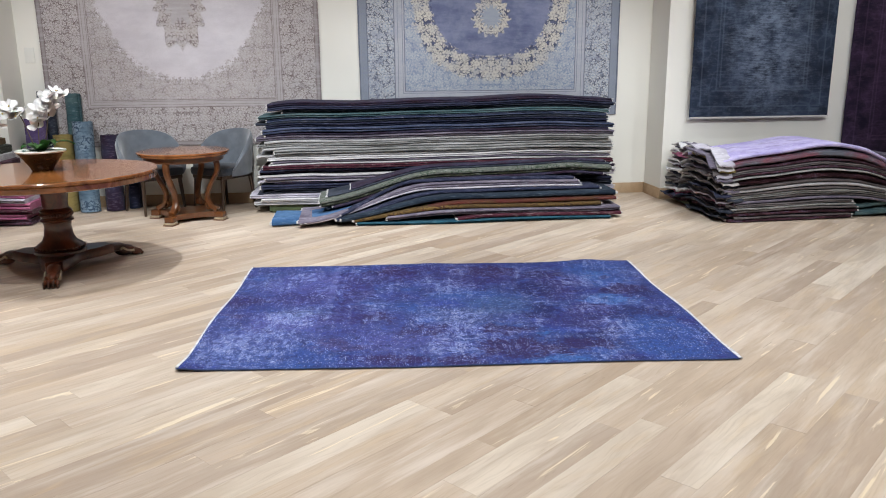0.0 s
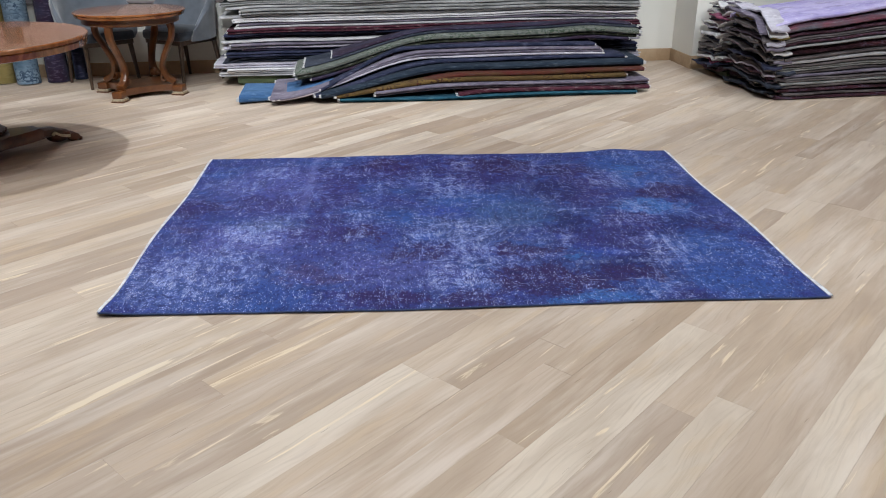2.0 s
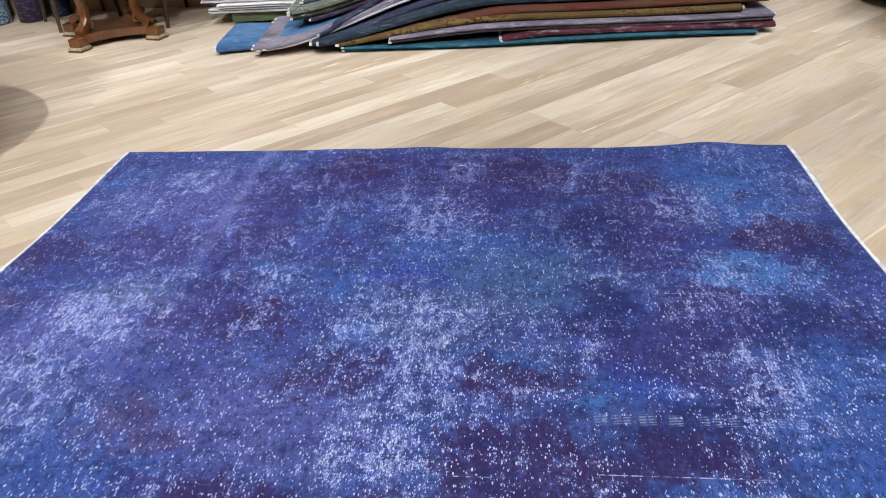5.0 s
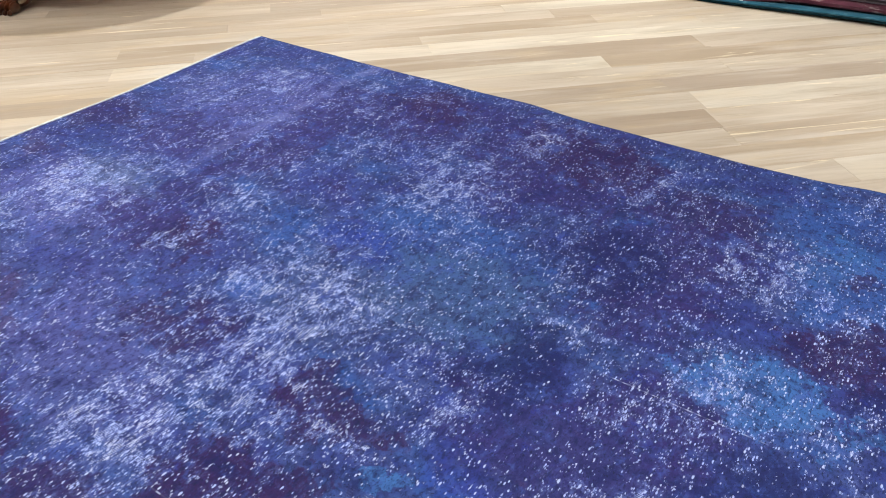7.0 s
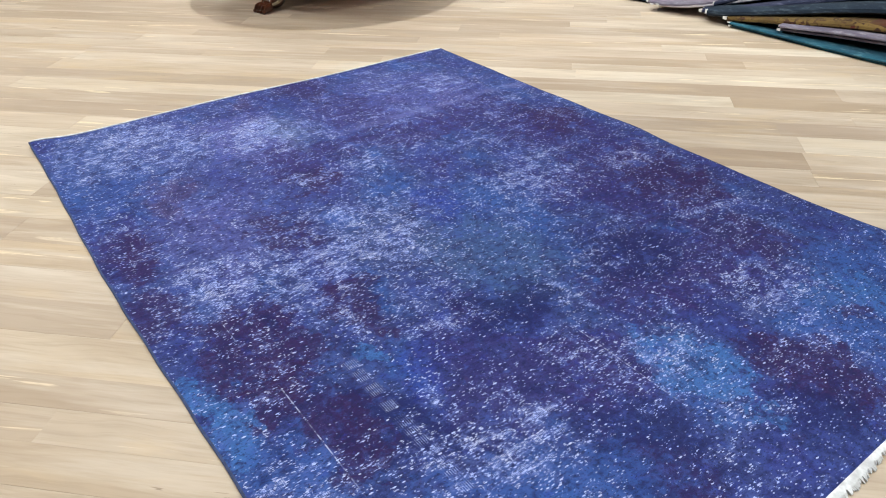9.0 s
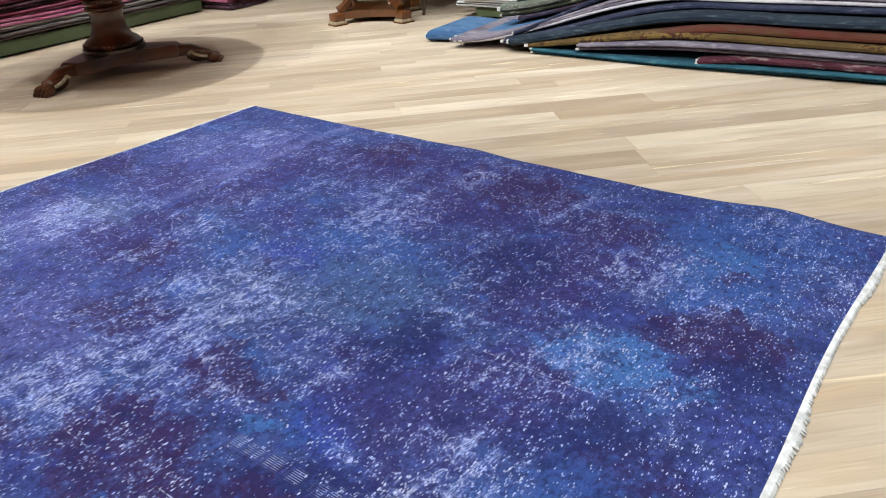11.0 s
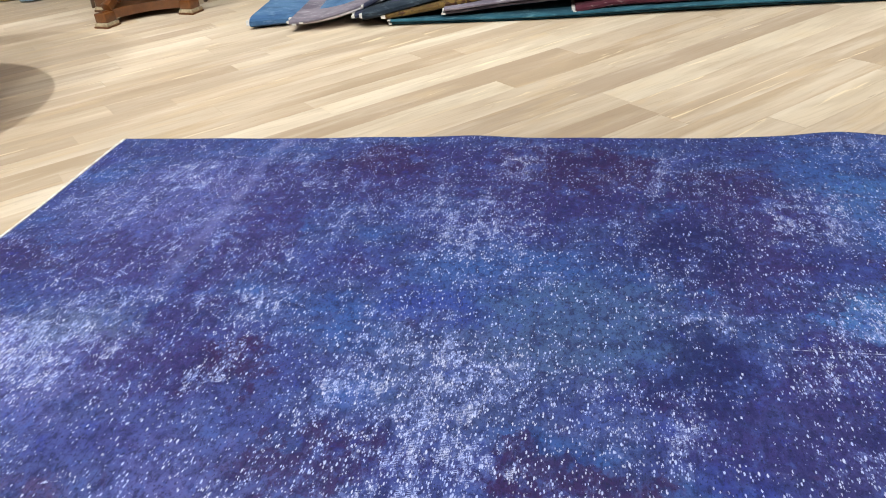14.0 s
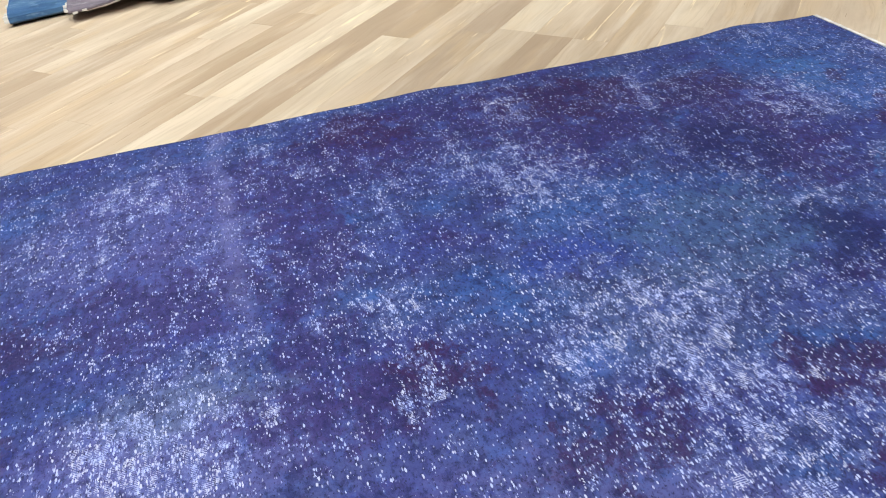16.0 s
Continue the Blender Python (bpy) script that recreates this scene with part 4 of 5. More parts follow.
def tall_pile():
    base = empty("rug_pallet", pose(1.9, 4.8, 0))
    part("deck", boxed(-1.88, -0.34, 0.02, 1.75, 0.33, 0.085, bevel=0.006), GREEN, base)
    for x in (-1.80, -0.1, 1.6):
        part("runner", boxed(x - 0.05, -0.32, 0.0, x + 0.05, 0.31, 0.02), GREEN, base)
    tagged(base, "low green painted wooden pallet under piled rugs", "pallet")
    layers = [("stone", 0.040, 2), ("cream", 0.034, 2), ("lilac", 0.044, 2), ("slate", 0.052, 1), ("navy", 0.048, 2), ("plum", 0.022, 1), ("lilac", 0.030, 2), ("mauve", 0.022, 1),
              ("cream", 0.030, 2), ("plum", 0.034, 2), ("navy", 0.024, 1), ("burgundy", 0.042, 2), ("stone", 0.020, 1), ("mauve", 0.024, 2), ("cream", 0.038, 2), ("stone", 0.030, 2),
              ("pewter", 0.052, 2), ("stone", 0.030, 2), ("pewter", 0.034, 2), ("stone", 0.028, 1), ("mauve", 0.044, 2), ("plum", 0.030, 1), ("denim", 0.052, 2), ("navy", 0.044, 2),
              ("slate", 0.028, 1), ("denim", 0.034, 2), ("teal", 0.040, 2), ("slate", 0.036, 2), ("navy", 0.036, 1), ("plum", 0.040, 1)]
    total = sum(t for _, t, _ in layers)
    scale = (1.165 - 0.088) / total
    rnd = random.Random(12)
    z = 0.088
    for i, (tone, t, lobes) in enumerate(layers):
        t *= scale
        k = (z - 0.08) / 1.08
        left = 0.02 + rnd.uniform(-0.10, 0.10) - (0.14 if i in (0, 2, 3) else 0) + 0.10 * (i > 26)
        right = 3.82 + rnd.uniform(-0.05, 0.05) - 0.06 * k

        def low(x, z=z, k=k, i=i):
            dip = -0.05 * max(0.0, (0.15 - x) / 0.25) ** 2 if i == 3 else 0
            return z + swell(x, k) + dip + 0.009 * noise.noise((x * 1.6, i * 0.35, 0.5)) + 0.005 * noise.noise((x * 3.1, i * 1.7, 4.5)) + 0.002 * noise.noise((x * 6.0, i * 5.7, 2.5))

        folded_rug(left, right, 4.44 + rnd.uniform(-0.035, 0.035), 5.05, low, lambda x, t=t: t - 0.001, tone, 1 if t < 0.031 else 2, "tall pile of folded rugs", "in a tall pile", seed=100 + i, lean=lambda x, i=i: 0.02 * (x - 1.9) / 1.9 + 0.03 * noise.noise((x * 0.8, i * 1.9, 7.0)))
        z += t


def ease(x, a, b):
    t = min(1.0, max(0.0, (x - a) / (b - a)))
    return t * t * (3 - 2 * t)


def front_pile():
    """Rugs in front of the tall pile; the upper ones slide down to the floor at one end."""
    spec = [  # tone, left end, right end, where it leaves the floor, where it is fully up, thickness, lobes, front
        ("petrol", 0.95, 3.52, 0.0, 0.1, 0.034, 2, 3.58),
        ("burgundy", 1.95, 3.64, 1.8, 2.2, 0.040, 1, 3.60),
        ("mauve", 1.25, 3.63, 0.6, 1.9, 0.046, 2, 3.63),
        ("gold", 0.92, 3.45, 0.6, 1.9, 0.040, 1, 3.68),
        ("rust", 1.6, 3.62, 0.9, 2.1, 0.034, 1, 3.73),
        ("steel", 0.80, 3.64, 0.55, 2.0, 0.056, 1, 3.80),
        ("navy", 0.75, 3.50, 0.55, 1.9, 0.034, 1, 3.90),
        # lilac tone paints the lit flap of the mauve rug above it
        ("lilac", 0.46, 3.30, 0.42, 1.75, 0.022, 1, 3.94),
        ("mauve", 0.42, 3.30, 0.42, 1.75, 0.022, 1, 3.95),
        ("mauve", 0.38, 3.28, 0.42, 1.75, 0.024, 1, 3.97),
        ("navy", 0.80, 3.25, 0.55, 1.6, 0.030, 1, 4.04),
    ]
    up = 0.0
    for i, (tone, a, b, f0, f1, t, lobes, yf) in enumerate(spec):
        h = up

        def low(x, h=h, f0=f0, f1=f1):
            return 0.003 + h * (0.12 + 0.88 * ease(x, f0, f1)) + 0.006 * math.sin(3 * x + h * 20) * ease(x, f0, f1)

        folded_rug(a, b, yf, 4.38, low, lambda x, t=t: t, tone, lobes, "slumped pile of folded rugs", "sliding off a low pile", seed=200 + i,
                   lean=lambda x, yf=yf, f0=f0, f1=f1: (3.57 - yf) * (1 - ease(x, f0, f1)) + 0.015 * math.sin(2 * x + yf * 9))
        up += t
    folded_rug(0.12, 1.2, 3.66, 4.2, lambda x: 0.004 + 0.12 * ease(x, 0.35, 1.2), lambda x: 0.062 + 0.006 * math.sin(9 * x), "azure", 1, "slumped pile of folded rugs", "with its end lying on the floor", seed=260, lean=lambda x: 0.22 * (x - 0.12))

    def drape(h):
        return lambda x: h + 0.265 * ease(x, 0.45, 1.9) + 0.022 * math.exp(-((x - 3.25) / 0.25) ** 2) + 0.010 * math.sin(2.6 * x)

    def back_off(x):
        return -0.28 * (1 - ease(x, 0.6, 1.8))

    for tone, a, b, h, t, yf, lobes, sd in (("plum", 0.72, 3.60, 0.105, 0.030, 4.12, 1, 264), ("moss", 0.60, 3.68, 0.136, 0.026, 4.13, 1, 261), ("floral", 0.58, 3.69, 0.160, 0.052, 4.12, 1, 262), ("slate", 0.66, 3.70, 0.211, 0.018, 4.20, 1, 263), ("plum", 0.9, 3.66, 0.228, 0.020, 4.26, 1, 265)):
        folded_rug(a, b, yf, 4.42, drape(h), lambda x, t=t: t, tone, lobes, "slumped pile of folded rugs", "draped over a low pile", seed=sd, lean=back_off)


tall_pile()
front_pile()


def right_pile():
    """Two piles of rugs folded small: their cut, wavy ends show at one side."""
    layers = [("wine", 0.030, 1), ("taupe", 0.026, 1), ("wine", 0.034, 1), ("taupe", 0.024, 1), ("pewter", 0.022, 1), ("taupe", 0.030, 2), ("mauve", 0.026, 1), ("taupe", 0.028, 1),
              ("pewter", 0.036, 2), ("taupe", 0.022, 1), ("stone", 0.034, 1), ("taupe", 0.026, 1), ("wine", 0.070, 1), ("pewter", 0.018, 1), ("wine", 0.026, 1), ("taupe", 0.030, 2),
              ("wine", 0.026, 1), ("tapestry", 0.085, 1), ("orchid", 0.046, 1)]
    scale = 0.64 / sum(t for _, t, _ in layers)
    rnd = random.Random(31)
    z = 0.004
    for i, (tone, t, lobes) in enumerate(layers):
        t *= scale
        k = z / 0.66
        left = 4.62 - 0.10 * k + rnd.uniform(-0.05, 0.05)
        right = (5.93 if i < 6 else 7.1) + rnd.uniform(-0.05, 0.05)

        def low(x, z=z, k=k, i=i):
            drop = ease(x, 5.95, 7.0) * 0.32 * k
            return z + 0.02 * k * math.sin(2.4 * (x - 4.3)) - drop + 0.13 * k * math.exp(-((x - 5.65) / 0.55) ** 2) + 0.010 * noise.noise((x * 2.0, i * 0.4, 1.0)) + 0.005 * noise.noise((x * 4.5, i * 1.3, 3.0)) - 0.05 * k * math.exp(-((x - 4.5) / 0.15) ** 2)

        folded_rug(left, right, 3.20 + rnd.uniform(-0.02, 0.02) + 0.05 * k, 4.05, low, lambda x, t=t: t - 0.001, tone, lobes, "low pile of folded rugs", "in a low pile", seed=300 + i, fringe=(0, 1),
                   lean=lambda x: 0.03 * (x - 5))
        z += t
    folded_rug(5.97, 7.1, 3.27, 4.0, lambda x: 0.004, lambda x: 0.135 + 0.05 * ease(x, 6.0, 6.3), "teal", 2, "low pile of folded rugs", "at the foot of a low pile", seed=329, fringe=(0, 0))
    z = 0.06
    for i, (tone, t) in enumerate((("slate", 0.06), ("pink", 0.05), ("taupe", 0.07), ("navy", 0.06), ("lilac", 0.08), ("cream", 0.06), ("mauve", 0.08), ("wine", 0.05), ("lilac", 0.06), ("mauve", 0.03))):
        left = 4.56 + rnd.uniform(0.0, 0.08) + 0.06 * (i > 6)
        folded_rug(left, 6.9, 4.08 + rnd.uniform(-0.02, 0.02), 4.56, lambda x, z=z: z - 0.12 * (z / 0.7) * ease(x, 4.7, 5.3) + 0.012 * math.sin(7 * x), lambda x, t=t: t - 0.001, tone, 2,
                   "low pile of folded rugs", "at the back of a low pile", seed=330 + i, fringe=(0, 0))
        z += t
    pal = empty("rug_pallet", pose(5.6, 4.32, 0))
    part("deck", boxed(-1.02, -0.22, 0.012, 1.28, 0.22, 0.056, bevel=0.005), GREEN, pal)
    for x in (-0.9, 0.1, 1.2):
        part("runner", boxed(x - 0.05, -0.2, 0.0, x + 0.05, 0.2, 0.012), GREEN, pal)
    tagged(pal, "low green painted pallet under the back pile", "pallet")
    # wavy cut ends of the stacked rugs
    ends = ("taupe", "slate", "taupe", "pewter", "slate", "mauve", "taupe", "wine", "lilac", "slate", "taupe", "navy", "pewter", "mauve", "taupe", "slate", "cream", "taupe", "mauve", "slate", "lilac", "taupe", "olive", "cream", "mauve", "lilac")
    for i, tone in enumerate(ends):
        zc = 0.035 + 0.0262 * i
        crumpled_end(4.54 - 0.05 * math.sin(i * 1.9) - 0.09 * (zc / 0.66), 3.22 + 0.03 * math.sin(i * 2.7), zc, tone, 340 + i, 0.13 * zc / 0.66)
    for i, tone in enumerate(("wine", "navy", "pink", "cream", "slate", "cream", "taupe", "stone", "navy", "cream", "wine", "lilac", "cream", "taupe", "pink", "cream", "mauve", "cream")):
        zc = 0.085 + 0.0335 * i
        crumpled_end(4.475 - 0.035 * math.sin(i * 2.3) + 0.10 * (zc / 0.7) ** 2, 4.02 + 0.03 * math.sin(i * 1.7), zc, tone, 380 + i, -0.03, 0.52)
    for x, y, zc, a in ((4.505, 3.46, 0.42, 10), (4.56, 3.36, 0.15, -8), (4.53, 4.14, 0.36, 5), (4.53, 4.20, 0.20, -12)):
        tag = part("price_tag", boxed(-0.004, -0.022, -0.034, 0.004, 0.022, 0.034, bevel=0.001), TAGCARD)
        tag.matrix_world = pose(x - 0.02, y, zc, a, 0, 20)
        tagged(tag, "small blank white paper tag tied to a rug", "price tag")


def crumpled_end(x, y, z, tone, seed, droop=0.0, deep=0.74):
    """The loose wavy end of a folded rug that bulges out of the pile."""
    rnd = random.Random(seed)
    bm = bmesh.new()
    n, m = 22, 6
    ph, fr, bend = rnd.uniform(0, 6), rnd.uniform(8, 14), rnd.uniform(-1, 1)
    rows = []
    for i in range(n + 1):
        a = i / n
        yy = a * deep
        zz = 0.010 * math.sin(a * fr + 0.3 * ph) + 0.006 * math.sin(a * fr * 2.3 + ph * 2) + 0.012 * bend * a - droop * max(0.0, 1 - 2.4 * a) ** 1.6
        rows.append([bm.verts.new((0.02 * math.sin(a * 9 + ph) + 0.16 * k / m, yy, zz + 0.006 * math.sin(k * 1.3 + a * 9))) for k in range(m + 1)])
    under = [[bm.verts.new(v.co - Vector((0, 0, 0.014))) for v in r] for r in rows]
    for i in range(n):
        for k in range(m):
            bm.faces.new((rows[i][k], rows[i][k + 1], rows[i + 1][k + 1], rows[i + 1][k]))
            bm.faces.new((under[i + 1][k], under[i + 1][k + 1], under[i][k + 1], under[i][k]))
        bm.faces.new((rows[i + 1][0], under[i + 1][0], under[i][0], rows[i][0]))
        bm.faces.new((rows[i][m], under[i][m], under[i + 1][m], rows[i + 1][m]))
    for i in (0, n):
        for k in range(m):
            bm.faces.new((rows[i][k], under[i][k], under[i][k + 1], rows[i][k + 1]))
    ob = part("rug_end", bm, TONES[tone])
    ob.matrix_world = pose(x, y, z)
    return tagged(ob, f"crumpled {KIND.get(tone, tone)} end of a folded rug", "rug", "low pile of folded rugs")


right_pile()


def left_pile():
    """Pink and grey rugs on a green pallet; folded ends at the near side."""
    base = empty("rug_pallet", pose(-2.95, 2.96, 0))
    part("deck", boxed(-0.38, -1.08, 0.015, 0.385, 1.08, 0.112, bevel=0.006), GREEN, base)
    for y in (-1.0, 0.0, 1.0):
        part("runner", boxed(-0.36, y - 0.05, 0.0, 0.36, y + 0.05, 0.015), GREEN, base)
    tagged(base, "green painted wooden pallet under folded pink rugs", "pallet")
    rnd = random.Random(44)
    z = 0.114
    for i, (tone, t) in enumerate((("taupe", 0.05), ("stone", 0.04), ("pink", 0.055), ("pink", 0.045), ("wine", 0.04), ("pink", 0.05), ("lilac", 0.05), ("burgundy", 0.05), ("pink", 0.05))):
        rug = folded_rug(1.84 + rnd.uniform(-0.05, 0.06), 4.02 + rnd.uniform(-0.05, 0.03), 0.0, 0.72, lambda x, z=z: z + 0.006 * math.sin(4 * x + z * 30), lambda x, t=t: t - 0.001, tone, 2, "pink pile of folded rugs", "on a green pallet", seed=400 + i, fringe=(0, 0))
        rug.matrix_world = Matrix.Translation((-2.56, 0, 0)) @ pose(0, 0, 0, 0, 0, 90) @ rug.matrix_basis
        z += t
    for i, tone in enumerate(("taupe", "slate", "pink", "cream", "pink", "lilac", "wine", "pink", "stone")):
        end = crumpled_end(0, 0, 0, tone, 460 + i)
        end.matrix_world = pose(-3.36 + 0.05 * math.sin(i * 2.1), 1.93 + 0.04 * math.sin(i * 1.7), 0.145 + 0.05 * i, 0, 0, -90)
        end["group"] = "pink pile of folded rugs"
    z = 0.004
    for i, (tone, t) in enumerate((("wine", 0.06), ("pink", 0.055), ("burgundy", 0.05), ("pink", 0.07), ("lilac", 0.05), ("pink", 0.06), ("moss", 0.06), ("denim", 0.06), ("rust", 0.07), ("slate", 0.07), ("wine", 0.06), ("stone", 0.06), ("moss", 0.07), ("gold", 0.06), ("taupe", 0.06))):
        right = -2.30 - 0.012 * max(0, i - 4) * 3 + rnd.uniform(-0.04, 0.03)
        folded_rug(-3.6, right, 4.14 + rnd.uniform(-0.02, 0.02), 4.58, lambda x, z=z: z - 0.10 * (z / 1.0) * ease(x, -2.75, -2.3) + 0.004, lambda x, t=t: t - 0.001, tone, 2, "slumped pile of coloured rugs", "in a slumped pile", seed=430 + i, fringe=(0, 0))
        z += t


left_pile()


def rug_roll(x, y, r, h, tone, lean=4.0, turn=0.0, seed=0):
    """A rug rolled up and stood on end: a spiral with an open end on top."""
    roll = empty("rolled_rug", pose(x, y, 0.0, -lean, 0, turn))
    bm = bmesh.new()
    t, turns, n = 0.012, 2.6, 96
    path = []
    for i in range(n + 1):
        a = 2 * math.pi * turns * i / n
        rr = r - (r * 0.62) * i / n
        rr *= 1 + 0.05 * math.sin(2 * a + seed)
        path.append((rr * math.cos(a + seed), rr * math.sin(a + seed), math.cos(a + seed), math.sin(a + seed)))
    rows = []
    for px, py, cx, cy in path:
        row = []
        for k in range(7):
            z = h * k / 6
            wob = 0.006 * noise.noise((px * 9, z * 4, seed))
            row.append((px + wob, py + wob, z + (0.012 * noise.noise((px * 12, py * 12, seed)) if k == 6 else 0.0) + (lean * 0.0012 if k == 0 else 0)))
        rows.append((row, cx, cy))
    out = [[bm.verts.new(p) for p in row] for row, _, _ in rows]
    inn = [[bm.verts.new((p[0] - t * cx, p[1] - t * cy, p[2])) for p in row] for row, cx, cy in rows]
    for a, b, c, d in zip(out, out[1:], inn, inn[1:]):
        for k in range(6):
            bm.faces.new((a[k], b[k], b[k + 1], a[k + 1]))
            bm.faces.new((c[k + 1], d[k + 1], d[k], c[k]))
        bm.faces.new((a[6], b[6], d[6], c[6]))
        bm.faces.new((c[0], d[0], b[0], a[0]))
    for a, c in ((out[0], inn[0]), (out[-1], inn[-1])):
        for k in range(6):
            bm.faces.new((a[k], a[k + 1], c[k + 1], c[k]))
    part("body", bm, TONES[tone], roll)
    return tagged(roll, f"rolled {KIND.get(tone, tone)} rug standing on end against the wall", "rug roll", "rolled rugs by the wall")


rug_roll(-1.945, 4.86, 0.125, 0.98, "icy", 4, 10, 1)
rug_roll(-1.70, 4.92, 0.115, 0.83, "plum", 3, 0, 2)
rug_roll(-2.19, 4.93, 0.110, 0.84, "olive", 3, 0, 3)
rug_roll(-2.42, 4.80, 0.12, 1.02, "violet", 3, 0, 4)
rug_roll(-2.37, 5.03, 0.095, 1.30, "slate", 2, 0, 5)
rug_roll(-2.09, 5.05, 0.085, 1.27, "teal", 1.5, 0, 6)
rug_roll(-1.52, 5.03, 0.08, 0.45, "navy", 2, 0, 7)

# ---------------------------------------------------------------- tables


def disc_top(bm, r, z0, z1, seg=96):
    """A round table top with a thumb-moulded edge and an apron line."""
    t = z1 - z0
    prof = [(r * 0.90, z0 - 0.003), (r - 0.035, z0), (r - 0.012, z0 + 0.08 * t), (r - 0.006, z0 + 0.55 * t), (r - 0.010, z0 + 0.60 * t), (r, z0 + 0.68 * t), (r, z0 + 0.90 * t), (r - 0.006, z1), (r - 0.02, z1 + 0.0005)]
    return lathe(bm, prof, seg)


def paw(bm, at, ang):
    """A carved lion's paw pointing outwards."""
    rot = pose(0, 0, 0, 0, 0, math.degrees(ang))
    base = Matrix.Translation(at) @ rot
    blob(bm, base @ Vector((-0.03, 0, 0.052)), (0.085, 0.05, 0.046), rot)
    for k in (-1.5, -0.5, 0.5, 1.5):
        blob(bm, base @ Vector((0.055, k * 0.026, 0.030)), (0.045, 0.0155, 0.029), rot @ pose(0, 0, 0, 0, 0, k * 7), 10, 6)
        blob(bm, base @ Vector((0.098, k * 0.029, 0.014)), (0.016, 0.0095, 0.014), rot, 8, 5)
        blob(bm, base @ Vector((0.018, k * 0.024, 0.062)), (0.024, 0.013, 0.016), rot, 8, 5)
    return bm


def scroll(bm, at, ang, s):
    rot = pose(0, 0, 0, 0, 0, math.degrees(ang))
    base = Matrix.Translation(at) @ rot
    pts = []
    for i in range(16):
        a = i / 15 * 4.4
        rr = 0.030 * (1 - 0.045 * i)
        pts.append(base @ Vector((-0.12 + rr * math.cos(a) + 0.010 * i, s * 0.052, 0.070 + rr * math.sin(a) * 0.8 - 0.001 * i)))
    return sweep(bm, pts, [(0.009, 0.008)] * 16, rot.to_3x3() @ Vector((0, 1, 0)), 6)


def pedestal_table():
    cx, cy, foot = -1.37, 2.34, 0.56
    table = empty("pedestal_table", pose(cx, cy, 0))
    part("tabletop", disc_top(bmesh.new(), 0.77, 0.695, 0.77), YEW, table, "polished figured reddish-brown top with a moulded rim")
    prof = [(0.19, 0.135), (0.19, 0.155), (0.165, 0.165), (0.175, 0.185), (0.155, 0.205), (0.125, 0.225), (0.105, 0.27), (0.097, 0.34), (0.105, 0.375), (0.122, 0.385), (0.118, 0.40), (0.108, 0.405),
            (0.118, 0.425), (0.108, 0.445), (0.120, 0.462), (0.105, 0.475), (0.092, 0.485), (0.095, 0.56), (0.105, 0.63), (0.13, 0.66), (0.22, 0.68), (0.25, 0.696)]
    part("column", lathe(bmesh.new(), prof, 48), MAHOG, table, "turned dark mahogany column with carved rings")
    bm = bmesh.new()
    for k in range(36):
        a = 2 * math.pi * k / 36
        blob(bm, (0.172 * math.cos(a), 0.172 * math.sin(a), 0.175), (0.013, 0.013, 0.012), None, 6, 4)
        blob(bm, (0.114 * math.cos(a), 0.114 * math.sin(a), 0.435), (0.009, 0.009, 0.014), None, 6, 4)
    tagged(part("beading", bm, MAHOG, table), kind="stuff")
    # concave three-sided platform
    bm = bmesh.new()
    first = math.atan2(1.756 - cy, -1.243 - cx)
    outline = []
    for k in range(3):
        a0 = first + k * 2 * math.pi / 3
        for s in np.linspace(-1, 1, 15):
            a = a0 + s * math.pi / 3
            r = 0.175 + (foot - 0.075 - 0.175) * max(0.0, 1 - abs(s) * 1.04) ** 2.1
            if abs(s) < 0.01:
                continue
            outline.append((r * math.cos(a), r * math.sin(a)))
    low = [bm.verts.new((x, y, 0.062)) for x, y in outline]
    mid = [bm.verts.new((x * 1.01, y * 1.01, 0.12)) for x, y in outline]
    top = [bm.verts.new((x * 0.96, y * 0.96, 0.136)) for x, y in outline]
    m = len(outline)
    for a, b in ((low, mid), (mid, top)):
        for k in range(m):
            bm.faces.new((a[k], a[(k + 1) % m], b[(k + 1) % m], b[k]))
    bm.faces.new(low[::-1])
    bm.faces.new(top)
    part("platform", bm, MAHOG, table, "concave three-sided mahogany base")
    for k in range(3):
        a = first + k * 2 * math.pi / 3
        at = ((foot - 0.02) * math.cos(a), (foot - 0.02) * math.sin(a), 0.0)
        bar = [Vector((r * math.cos(a), r * math.sin(a), z)) for r, z in ((0.26, 0.095), (0.38, 0.092), (0.47, 0.088), (0.53, 0.075))]
        part("leg", sweep(bmesh.new(), bar, [(0.042, 0.062), (0.036, 0.05), (0.034, 0.042), (0.02, 0.035)], (-math.sin(a), math.cos(a), 0)), MAHOG, table)
        foot_ob = part("paw_foot", paw(bmesh.new(), at, a), MAHOG, table, "carved lion paw foot")
        for side in (-1, 1):
            part("scroll", scroll(bmesh.new(), at, a, side), GILT, foot_ob, "pale gilt carved scroll")
    return tagged(table, "round polished wooden pedestal table with carved paw feet", "table")


